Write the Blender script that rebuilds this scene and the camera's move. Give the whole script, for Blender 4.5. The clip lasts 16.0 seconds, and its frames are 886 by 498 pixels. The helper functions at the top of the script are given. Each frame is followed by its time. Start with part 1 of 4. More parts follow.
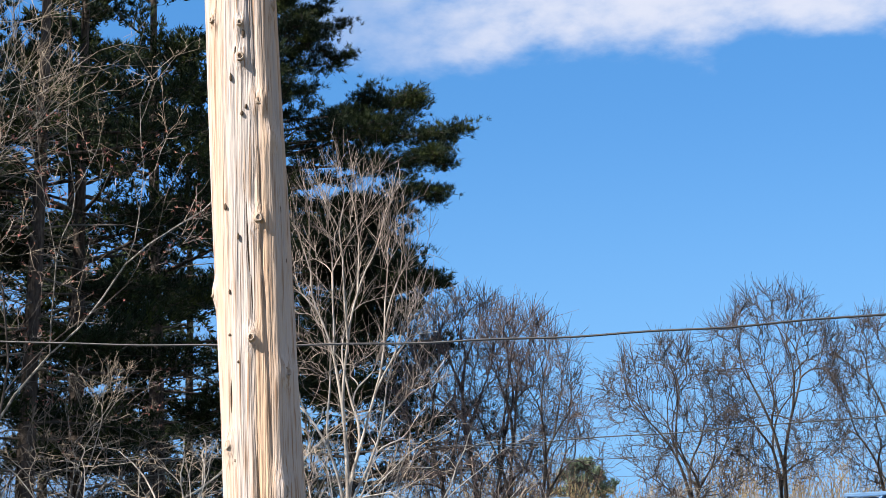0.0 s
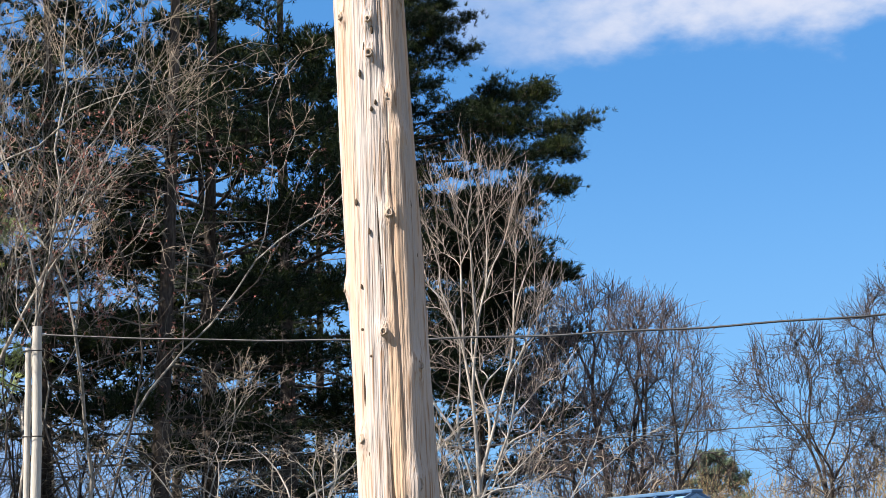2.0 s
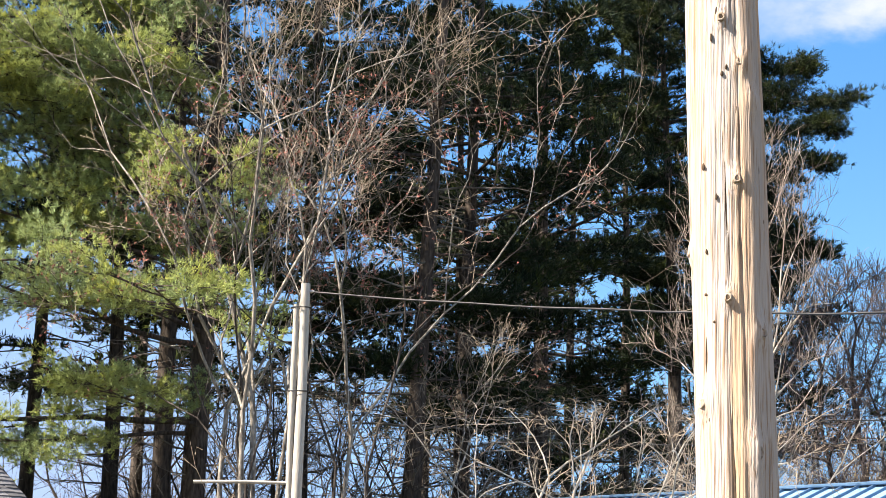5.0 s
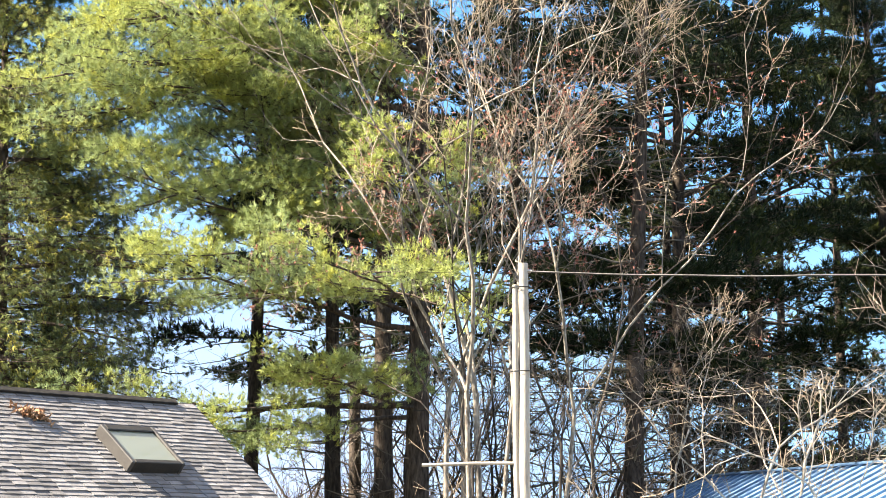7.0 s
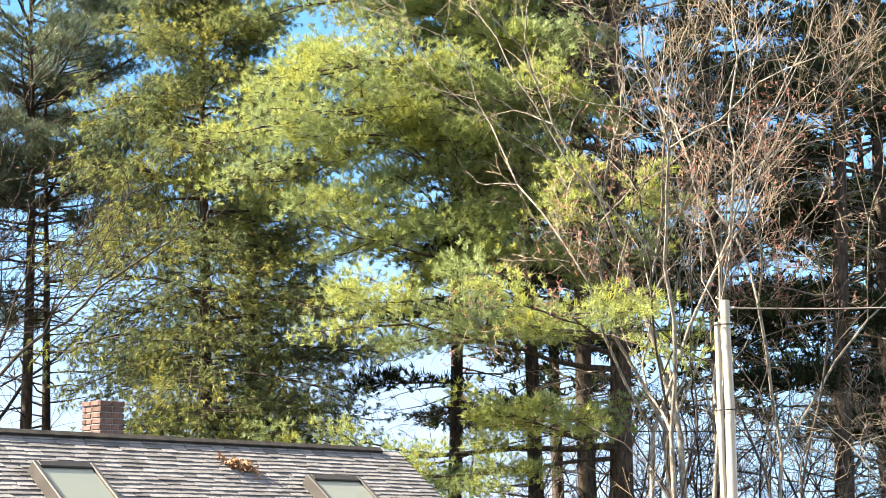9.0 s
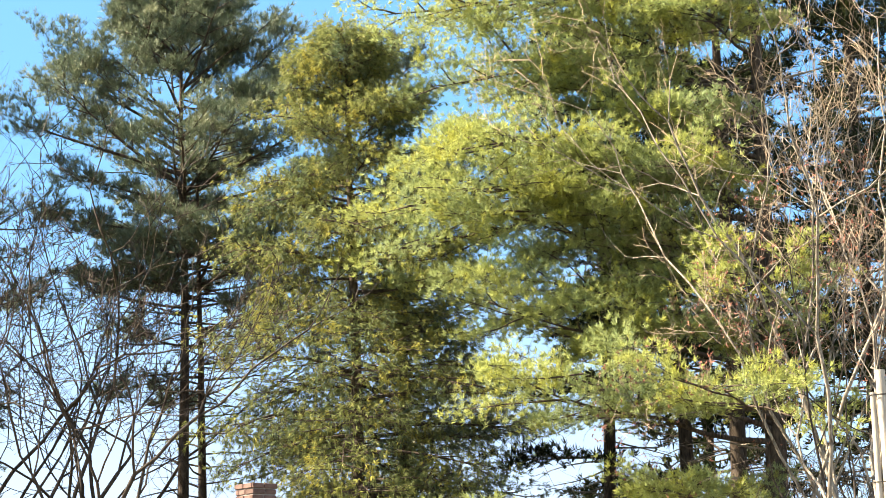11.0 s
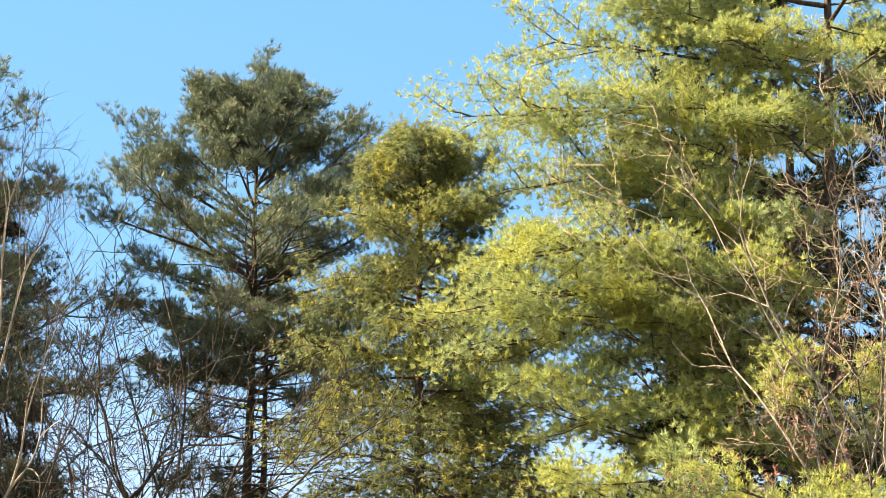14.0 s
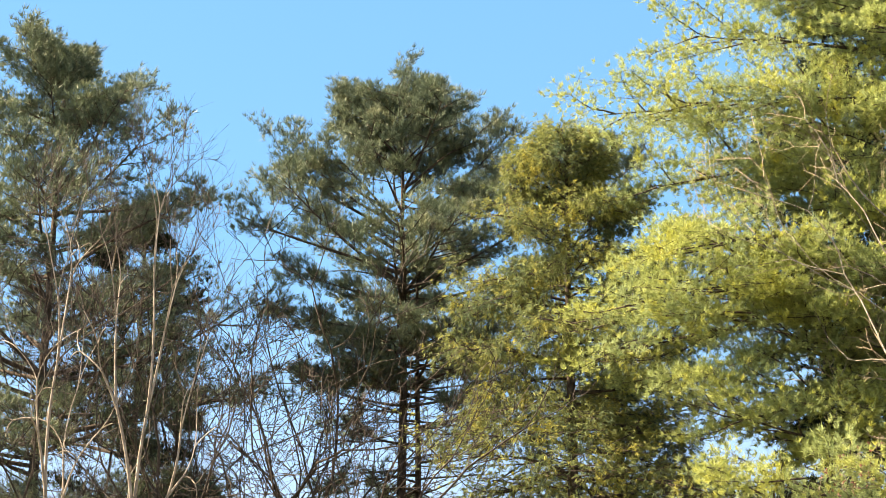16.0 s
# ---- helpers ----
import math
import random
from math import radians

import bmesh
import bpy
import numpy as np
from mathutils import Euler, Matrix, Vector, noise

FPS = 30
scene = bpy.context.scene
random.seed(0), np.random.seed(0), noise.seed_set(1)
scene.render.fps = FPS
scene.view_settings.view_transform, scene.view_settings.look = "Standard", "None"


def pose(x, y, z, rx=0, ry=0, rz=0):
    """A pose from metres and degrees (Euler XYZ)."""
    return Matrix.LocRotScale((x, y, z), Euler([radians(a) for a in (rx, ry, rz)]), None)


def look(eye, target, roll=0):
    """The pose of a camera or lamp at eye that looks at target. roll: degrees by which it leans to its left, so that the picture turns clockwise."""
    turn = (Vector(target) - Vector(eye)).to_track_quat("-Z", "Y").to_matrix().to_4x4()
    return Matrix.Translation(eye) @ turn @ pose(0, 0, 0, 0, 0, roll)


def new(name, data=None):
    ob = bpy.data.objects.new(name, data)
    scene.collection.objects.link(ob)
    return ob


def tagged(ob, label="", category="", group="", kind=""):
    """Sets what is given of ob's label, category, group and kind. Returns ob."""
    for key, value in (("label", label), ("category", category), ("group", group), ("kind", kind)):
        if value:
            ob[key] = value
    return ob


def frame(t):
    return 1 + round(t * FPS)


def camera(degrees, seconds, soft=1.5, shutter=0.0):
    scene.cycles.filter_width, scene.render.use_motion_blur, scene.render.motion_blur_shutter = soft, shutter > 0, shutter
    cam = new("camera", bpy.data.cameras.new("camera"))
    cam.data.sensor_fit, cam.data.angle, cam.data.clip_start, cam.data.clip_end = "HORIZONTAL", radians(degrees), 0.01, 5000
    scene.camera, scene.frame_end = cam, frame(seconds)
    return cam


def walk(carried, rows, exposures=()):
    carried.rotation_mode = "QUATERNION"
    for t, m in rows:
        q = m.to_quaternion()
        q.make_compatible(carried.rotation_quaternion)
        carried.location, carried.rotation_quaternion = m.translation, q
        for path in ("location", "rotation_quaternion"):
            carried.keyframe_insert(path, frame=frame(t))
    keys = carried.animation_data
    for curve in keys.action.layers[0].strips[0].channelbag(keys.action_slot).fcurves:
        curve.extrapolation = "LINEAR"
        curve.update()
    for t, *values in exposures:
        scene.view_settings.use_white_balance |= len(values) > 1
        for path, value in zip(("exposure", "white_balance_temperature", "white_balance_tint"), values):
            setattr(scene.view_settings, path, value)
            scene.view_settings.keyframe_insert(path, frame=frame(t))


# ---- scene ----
# Camera and its walk
cam = camera(26.38, 16.0, soft=0.45)
PATH = [
    (0, -0.000, 0.000, 1.600, 100.287, 1.644, 0.303),
    (0.5, 0.005, -0.010, 1.596, 100.224, 1.716, 1.394),
    (1, 0.006, -0.015, 1.598, 100.188, 1.800, 2.418),
    (1.5, -0.002, -0.011, 1.600, 100.175, 1.854, 3.394),
    (2, -0.011, -0.012, 1.598, 100.193, 1.720, 4.238),
    (2.5, -0.025, -0.006, 1.596, 100.185, 1.628, 5.123),
    (3, -0.034, -0.001, 1.597, 100.063, 1.477, 6.069),
    (3.5, -0.043, -0.002, 1.593, 99.871, 0.944, 7.071),
    (4, -0.058, -0.008, 1.589, 99.657, 0.183, 8.323),
    (4.5, -0.114, -0.023, 1.587, 99.457, -0.780, 9.662),
    (5, -0.374, -0.070, 1.566, 99.285, -1.663, 11.189),
    (5.2, -0.524, -0.075, 1.561, 99.188, -1.840, 11.836),
    (7.3, -0.848, -0.079, 1.615, 98.477, 0.420, 18.086),
    (7.5, -0.866, -0.047, 1.633, 98.499, 0.457, 18.533),
    (8, -0.894, -0.015, 1.655, 98.727, 0.523, 20.036),
    (8.5, -0.916, 0.010, 1.662, 99.191, 0.707, 21.760),
    (9, -0.932, 0.019, 1.659, 99.796, 1.057, 23.473),
    (9.5, -0.932, 0.021, 1.660, 100.531, 1.459, 25.179),
    (9.7, -0.920, 0.002, 1.677, 100.823, 1.506, 25.845),
    (11.8, -0.854, 0.030, 1.713, 102.693, 1.552, 28.924),
    (12, -0.869, 0.059, 1.719, 102.845, 1.569, 29.132),
    (12.5, -0.865, 0.045, 1.656, 103.505, 1.085, 29.587),
    (13, -0.856, 0.005, 1.602, 104.219, 0.214, 29.637),
    (13.5, -0.845, -0.043, 1.569, 104.851, -0.515, 29.604),
    (14, -0.831, -0.073, 1.554, 105.381, -0.980, 29.730),
    (14.5, -0.815, -0.066, 1.557, 105.696, -1.204, 30.412),
    (15, -0.811, -0.019, 1.561, 105.733, -1.160, 31.776),
    (15.5, -0.819, 0.028, 1.555, 105.601, -0.970, 33.271),
    (16, -0.829, 0.074, 1.545, 105.404, -0.674, 34.558),
]
walk(cam, [(t, pose(x, y, z, rx, ry, rz)) for t, x, y, z, rx, ry, rz in PATH],
     exposures=[(0, 1.69, 6700, 11), (2.0, 1.69, 6750, 11), (3.5, 1.82, 6950, 12), (5.2, 2.18, 7400, 12), (7.5, 2.86, 8100, 10), (9.5, 2.86, 8400, 10), (12, 2.76, 9700, 12), (16, 2.68, 10200, 13)])

# World and sun: clear spring day, a few clouds over the open side
SUN_AZ, SUN_EL = 119.0, 44.0
world = bpy.data.worlds.new("sky")
scene.world = world
world.use_nodes = True
wt = world.node_tree
wt.nodes.clear()


def link_nodes(tree, a, out, b, inp):
    tree.links.new(a.outputs[out], b.inputs[inp])


def build_sky():
    n = wt.nodes
    sky = n.new("ShaderNodeTexSky")
    sky.sky_type, sky.sun_disc = "NISHITA", False
    sky.sun_elevation, sky.sun_rotation = radians(SUN_EL), radians(-SUN_AZ)
    sky.air_density, sky.dust_density, sky.ozone_density, sky.altitude = 1.15, 0.25, 4.0, 100
    tc = n.new("ShaderNodeTexCoord")
    sep = n.new("ShaderNodeSeparateXYZ")
    link_nodes(wt, tc, "Generated", sep, 0)
    mp = n.new("ShaderNodeMapping")
    mp.inputs["Scale"].default_value = (8.0, 8.0, 15.0)
    link_nodes(wt, tc, "Generated", mp, "Vector")
    nz = n.new("ShaderNodeTexNoise")
    nz.inputs["Scale"].default_value, nz.inputs["Detail"].default_value, nz.inputs["Roughness"].default_value = 2.1, 7, 0.55
    link_nodes(wt, mp, 0, nz, "Vector")

    def ramp(socket, a, b):
        r = n.new("ShaderNodeMapRange")
        r.interpolation_type = "SMOOTHSTEP"
        r.inputs["From Min"].default_value, r.inputs["From Max"].default_value = a, b
        wt.links.new(socket, r.inputs["Value"])
        return r.outputs["Result"]

    def calc(op, a, b):
        m = n.new("ShaderNodeMath")
        m.operation = op
        for i, q in enumerate((a, b)):
            if isinstance(q, (int, float)):
                m.inputs[i].default_value = q
            else:
                wt.links.new(q, m.inputs[i])
        return m.outputs[0]

    height = ramp(sep.outputs["Z"], 0.245, 0.298)
    side = ramp(sep.outputs["X"], -0.12, 0.05)
    cover = calc("ADD", nz.outputs[0], calc("MULTIPLY", height, 0.52))
    cloud = calc("MULTIPLY", calc("MULTIPLY", ramp(cover, 0.70, 1.12), side), 0.9)
    mix = n.new("ShaderNodeMixRGB")
    mix.inputs["Color2"].default_value = (5.0, 5.3, 6.2, 1)
    wt.links.new(cloud, mix.inputs["Fac"])
    hs = n.new("ShaderNodeHueSaturation")
    hs.inputs["Saturation"].default_value = 1.22
    tint = n.new("ShaderNodeMixRGB")
    tint.blend_type = "MULTIPLY"
    tint.inputs["Fac"].default_value, tint.inputs["Color2"].default_value = 1.0, (0.724, 0.762, 0.915, 1)
    link_nodes(wt, sky, 0, tint, "Color1")
    link_nodes(wt, tint, 0, hs, "Color")
    even = n.new("ShaderNodeMixRGB")
    even.inputs["Fac"].default_value, even.inputs["Color2"].default_value = 0.45, (0.76, 2.75, 5.95, 1)
    link_nodes(wt, hs, 0, even, "Color1")
    haze = n.new("ShaderNodeMixRGB")
    pale = n.new("ShaderNodeMixRGB")
    pale.inputs["Color1"].default_value, pale.inputs["Color2"].default_value = (1.35, 3.55, 6.7, 1), (2.4, 3.45, 6.0, 1)
    wt.links.new(ramp(sep.outputs["X"], -0.05, -0.42), pale.inputs["Fac"])
    link_nodes(wt, pale, 0, haze, "Color2")
    wt.links.new(calc("MULTIPLY", ramp(sep.outputs["Z"], 0.27, 0.0), 0.85), haze.inputs["Fac"])
    link_nodes(wt, even, 0, haze, "Color1")
    link_nodes(wt, haze, 0, mix, "Color1")
    bg = n.new("ShaderNodeBackground")
    bg.inputs["Strength"].default_value = 0.05
    link_nodes(wt, mix, 0, bg, 0)
    out = n.new("ShaderNodeOutputWorld")
    link_nodes(wt, bg, 0, out, 0)


build_sky()
sun = new("sun", bpy.data.lights.new("sun", "SUN"))
sun.data.energy, sun.data.angle, sun.data.color = 5.0, radians(0.53), (1.0, 0.95, 0.87)
sa, se = radians(SUN_AZ), radians(SUN_EL)
sun.matrix_world = look((-60 * math.sin(sa) * math.cos(se), 60 * math.cos(sa) * math.cos(se), 60 * math.sin(se)), (0, 0, 0))


# ---- materials ----
def material(name, base, second, scale=6.0, rough=0.85, bump=0.3, stretch=(1, 1, 1), fine=40.0, metal=0.0, island=0.0, translucent=0.0, contrast=(0.35, 0.65), third=None, spec=0.3):
    """Two colours mixed by coarse and fine noise, with bump; optional light shining through thin leaves."""
    m = bpy.data.materials.new(name)
    m.use_nodes = True
    t = m.node_tree
    b = t.nodes["Principled BSDF"]
    tc = t.nodes.new("ShaderNodeTexCoord")
    mp = t.nodes.new("ShaderNodeMapping")
    mp.inputs["Scale"].default_value = stretch
    link_nodes(t, tc, "Object", mp, "Vector")
    coarse = t.nodes.new("ShaderNodeTexNoise")
    coarse.inputs["Scale"].default_value, coarse.inputs["Detail"].default_value = scale, 5
    small = t.nodes.new("ShaderNodeTexNoise")
    small.inputs["Scale"].default_value, small.inputs["Detail"].default_value = fine, 4
    link_nodes(t, mp, 0, coarse, "Vector")
    link_nodes(t, mp, 0, small, "Vector")
    r = t.nodes.new("ShaderNodeMapRange")
    r.inputs["From Min"].default_value, r.inputs["From Max"].default_value = contrast
    link_nodes(t, coarse, 0, r, "Value")
    mix = t.nodes.new("ShaderNodeMixRGB")
    mix.inputs["Color1"].default_value, mix.inputs["Color2"].default_value = (*base, 1), (*second, 1)
    link_nodes(t, r, "Result", mix, "Fac")
    col = mix
    if third:
        m3 = t.nodes.new("ShaderNodeMixRGB")
        m3.inputs["Color2"].default_value = (*third, 1)
        r3 = t.nodes.new("ShaderNodeMapRange")
        r3.inputs["From Min"].default_value, r3.inputs["From Max"].default_value = 0.52, 0.66
        link_nodes(t, small, 0, r3, "Value")
        link_nodes(t, r3, "Result", m3, "Fac")
        link_nodes(t, col, 0, m3, "Color1")
        col = m3
    hs = t.nodes.new("ShaderNodeHueSaturation")
    vr = t.nodes.new("ShaderNodeMapRange")
    vr.inputs["To Min"].default_value, vr.inputs["To Max"].default_value = 0.72, 1.28
    if island:
        geo = t.nodes.new("ShaderNodeNewGeometry")
        vr.inputs["To Min"].default_value, vr.inputs["To Max"].default_value = 1 - island, 1 + island
        obj = t.nodes.new("ShaderNodeObjectInfo")
        both = t.nodes.new("ShaderNodeMath")
        both.operation = "ADD"
        wrap = t.nodes.new("ShaderNodeMath")
        wrap.operation = "FRACT"
        link_nodes(t, geo, "Random Per Island", both, 0)
        link_nodes(t, obj, "Random", both, 1)
        link_nodes(t, both, 0, wrap, 0)
        link_nodes(t, wrap, 0, vr, "Value")
    else:
        link_nodes(t, small, 0, vr, "Value")
    link_nodes(t, vr, "Result", hs, "Value")
    link_nodes(t, col, 0, hs, "Color")
    link_nodes(t, hs, 0, b, "Base Color")
    b.inputs["Roughness"].default_value, b.inputs["Metallic"].default_value = rough, metal
    b.inputs["Specular IOR Level"].default_value = spec
    if bump:
        bp = t.nodes.new("ShaderNodeBump")
        bp.inputs["Strength"].default_value, bp.inputs["Distance"].default_value = bump, 0.02
        link_nodes(t, small, 0, bp, "Height")
        link_nodes(t, bp, 0, b, "Normal")
    if translucent:
        tr = t.nodes.new("ShaderNodeBsdfTranslucent")
        link_nodes(t, hs, 0, tr, "Color")
        ms = t.nodes.new("ShaderNodeMixShader")
        ms.inputs[0].default_value = translucent
        link_nodes(t, b, 0, ms, 1)
        link_nodes(t, tr, 0, ms, 2)
        link_nodes(t, ms, 0, t.nodes["Material Output"], 0)
    return m


M = {
    "pole": material("weathered_pole_wood", (0.405, 0.285, 0.20), (0.37, 0.325, 0.30), 0.8, 0.8, 0.6, (14, 14, 0.3), 9.0, contrast=(0.36, 0.56), third=(0.21, 0.135, 0.09), spec=0.15),
    "crack": material("dark_crack", (0.043, 0.029, 0.02), (0.086, 0.058, 0.036), 30, 0.95, 0.2),
    "knot": material("knot_wood", (0.25, 0.185, 0.135), (0.34, 0.28, 0.23), 30, 0.85, 0.5, third=(0.10, 0.065, 0.045)),
    "post": material("grey_post_wood", (0.302, 0.277, 0.245), (0.36, 0.335, 0.302), 2.0, 0.85, 0.4, (8, 8, 0.7), 9.0),
    "cable": material("black_cable", (0.012, 0.012, 0.013), (0.022, 0.022, 0.024), 8, 0.5, 0.0, spec=0.3),
    "bare_wire": material("aluminium_wire", (0.396, 0.396, 0.382), (0.302, 0.302, 0.302), 8, 0.4, 0.0, metal=0.6),
    "pine_bark": material("pine_bark", (0.030, 0.025, 0.022), (0.088, 0.072, 0.062), 5, 0.95, 0.9, (3, 3, 0.8), 11.0, spec=0.08),
    "grey_bark": material("grey_bark", (0.055, 0.048, 0.042), (0.21, 0.19, 0.165), 2.5, 0.9, 0.6, (3, 3, 1), 9.0, third=(0.28, 0.26, 0.23)),
    "pale_bark": material("pale_bark", (0.17, 0.145, 0.12), (0.32, 0.285, 0.25), 4, 0.9, 0.5, (3, 3, 1), 20.0, spec=0.15),
    "dark_bark": material("dark_bark", (0.030, 0.026, 0.024), (0.070, 0.060, 0.054), 4, 0.95, 0.6, (3, 3, 1), 15.0, spec=0.08),
    "dim_twig": material("dim_twig", (0.022, 0.019, 0.019), (0.055, 0.047, 0.045), 2, 0.9, 0.0, island=0.5, spec=0.08),
    "beige_twig": material("beige_twig", (0.173, 0.137, 0.104), (0.259, 0.212, 0.166), 2, 0.85, 0.0, island=0.25, spec=0.08),
    "russet_twig": material("russet_twig", (0.12, 0.095, 0.08), (0.24, 0.20, 0.17), 1.2, 0.85, 0.0, island=0.55, spec=0.08),
    "mauve_twig": material("mauve_twig", (0.061, 0.049, 0.048), (0.108, 0.086, 0.081), 2, 0.85, 0.0, island=0.25, spec=0.08),
    "far_twig": material("far_twig", (0.040, 0.033, 0.031), (0.072, 0.057, 0.052), 1, 0.9, 0.0, island=0.3, spec=0.08),
    "red_bud": material("red_bud", (0.19, 0.07, 0.062), (0.23, 0.12, 0.09), 2, 0.8, 0.0, island=0.4, spec=0.1),
    "brush": material("thicket_twig", (0.20, 0.15, 0.085), (0.145, 0.105, 0.07), 0.35, 0.9, 0.0, island=0.4, third=(0.22, 0.18, 0.085), spec=0.08),
    # yellow-green pine needles, with sunlight brightened into the colour
    "yellow_needle": material("sun_painted_pine_needle", (0.30, 0.345, 0.115), (0.22, 0.29, 0.15), 0.45, 0.55, 0.0, fine=1.2, island=0.35, translucent=0.36, third=(0.34, 0.36, 0.09), spec=0.08),
    "hemlock_needle": material("hemlock_needle", (0.20, 0.22, 0.07), (0.085, 0.125, 0.075), 0.7, 0.55, 0.0, fine=1.6, island=0.45, translucent=0.3, third=(0.27, 0.26, 0.065), spec=0.08),
    "green_needle": material("pine_needle", (0.115, 0.15, 0.10), (0.07, 0.105, 0.075), 0.6, 0.5, 0.0, fine=2.0, island=0.4, translucent=0.14, third=(0.17, 0.195, 0.125), spec=0.12),
    # near-black copy of the pine needles: shade painted into the colour
    "shade_painted_needle": material("shade_painted_pine_needle", (0.009, 0.016, 0.009), (0.014, 0.023, 0.010), 0.6, 0.6, 0.0, fine=1.2, island=0.5, translucent=0.08, third=(0.032, 0.042, 0.011), spec=0.08),
    "dead_twig": material("dead_grey_twig", (0.16, 0.145, 0.125), (0.07, 0.062, 0.055), 1.5, 0.9, 0.0, island=0.6, spec=0.08),
    "shingle": material("asphalt_shingle", (0.115, 0.114, 0.122), (0.17, 0.167, 0.175), 3.0, 0.95, 0.5, fine=90.0, island=0.32, spec=0.15),
    "shingle_gap": material("shingle_underlay", (0.072, 0.068, 0.065), (0.101, 0.094, 0.09), 5, 0.95, 0.2),
    "ridge_cap": material("ridge_vent", (0.022, 0.021, 0.021), (0.042, 0.040, 0.038), 6, 0.95, 0.4, spec=0.1),
    "siding": material("house_siding", (0.396, 0.382, 0.346), (0.432, 0.418, 0.382), 2, 0.8, 0.2),
    "brick": material("chimney_brick", (0.085, 0.052, 0.048), (0.125, 0.085, 0.078), 9, 0.95, 0.4, fine=50, island=0.3, spec=0.15),
    "mortar": material("mortar", (0.173, 0.158, 0.144), (0.216, 0.198, 0.18), 12, 0.95, 0.4),
    "frame": material("skylight_flashing", (0.029, 0.027, 0.027), (0.043, 0.041, 0.04), 5, 0.5, 0.1, spec=0.5),
    "dark_frame": material("skylight_dark_trim", (0.018, 0.017, 0.016), (0.029, 0.026, 0.024), 5, 0.5, 0.1),
    "moss": material("orange_leaf_litter", (0.259, 0.137, 0.079), (0.302, 0.187, 0.115), 20, 0.95, 0.5),
    "metal_roof": material("blue_metal_roof", (0.15, 0.28, 0.43), (0.19, 0.32, 0.47), 1.5, 0.4, 0.05, metal=0.2, spec=0.4),
    "metal_trim": material("metal_roof_seam", (0.072, 0.144, 0.245), (0.101, 0.18, 0.288), 3, 0.4, 0.05, metal=0.4),
    "barn_wall": material("barn_board", (0.216, 0.187, 0.158), (0.274, 0.238, 0.202), 2, 0.9, 0.4, (6, 6, 0.6)),
    "ground": material("spring_ground", (0.061, 0.054, 0.032), (0.086, 0.083, 0.036), 0.15, 0.98, 0.5, fine=3.0, third=(0.108, 0.079, 0.047)),
}


def glass_material():
    m = bpy.data.materials.new("skylight_glass")
    m.use_nodes = True
    b = m.node_tree.nodes["Principled BSDF"]
    b.inputs["Base Color"].default_value = (0.13, 0.15, 0.12, 1)
    b.inputs["Roughness"].default_value = 0.3
    b.inputs["Specular IOR Level"].default_value = 0.8
    b.inputs["Coat Weight"].default_value = 0.5
    return m


M["glass"] = glass_material()


# ---- mesh building ----
def mesh_from(name, chunks, mat, smooth=False):
    """One mesh out of chunks of (vertices n x 3, faces m x 3 or m x 4)."""
    chunks = [c for c in chunks if len(c[0]) and len(c[1])]
    verts = np.concatenate([np.asarray(c[0], float) for c in chunks])
    starts, idx, base, off = [], [], 0, 0
    for v, f in chunks:
        f = np.asarray(f, np.int64)
        starts.append(off + np.arange(len(f)) * f.shape[1])
        idx.append((f + base).ravel())
        off += f.size
        base += len(v)
    me = bpy.data.meshes.new(name)
    idx, starts = np.concatenate(idx).astype(np.int32), np.concatenate(starts).astype(np.int32)
    me.vertices.add(len(verts))
    me.vertices.foreach_set("co", verts.astype(np.float32).ravel())
    me.loops.add(len(idx))
    me.loops.foreach_set("vertex_index", idx)
    me.polygons.add(len(starts))
    me.polygons.foreach_set("loop_start", starts)
    me.update(calc_edges=True)
    me.polygons.foreach_set("use_smooth", np.full(len(starts), smooth, bool))
    me.materials.append(mat)
    return me


def piece(name, chunks, mat, parent, label="", smooth=False):
    ob = new(name, mesh_from(name, chunks, mat, smooth))
    ob.parent = parent
    if label:
        tagged(ob, label)
    return ob


def part(name, bm, mat, parent, label=""):
    me = bpy.data.meshes.new(name)
    bm.to_mesh(me)
    bm.free()
    me.materials.append(mat)
    ob = new(name, me)
    ob.parent = parent
    if label:
        tagged(ob, label)
    return ob


def thing(name, at, label, category, group="", kind=""):
    ob = new(name)
    ob.empty_display_size = 0.3
    ob.location = at
    return tagged(ob, label, category, group, kind)


def unit(v):
    return v / np.maximum(np.linalg.norm(v, axis=-1, keepdims=True), 1e-9)


def frames_of(t):
    ref = np.where(np.abs(t[..., 2:3]) > 0.8, np.array([1.0, 0, 0]), np.array([0, 0, 1.0]))
    a = unit(np.cross(t, ref))
    return a, np.cross(t, a)


def tubes(paths, r0, r1, sides=4):
    """Tapered tubes along n paths of k points."""
    n, k, _ = paths.shape
    tan = unit(np.gradient(paths, axis=1))
    a, b = frames_of(unit(tan.mean(axis=1)))
    a, b = a[:, None, None], b[:, None, None]
    u = np.linspace(0, 1, k)[None, :]
    r = (np.asarray(r0)[:, None] * (1 - u) + np.asarray(r1)[:, None] * u)[:, :, None, None]
    ang = np.arange(sides) * 2 * np.pi / sides
    ring = np.cos(ang)[None, None, :, None] * a + np.sin(ang)[None, None, :, None] * b
    v = (paths[:, :, None] + r * ring).reshape(-1, 3)
    i, j, s = np.meshgrid(np.arange(n), np.arange(k - 1), np.arange(sides), indexing="ij")
    at = lambda jj, ss: (i * k + jj) * sides + ss % sides
    f = np.stack([at(j, s), at(j, s + 1), at(j + 1, s + 1), at(j + 1, s)], -1).reshape(-1, 4)
    return v, f


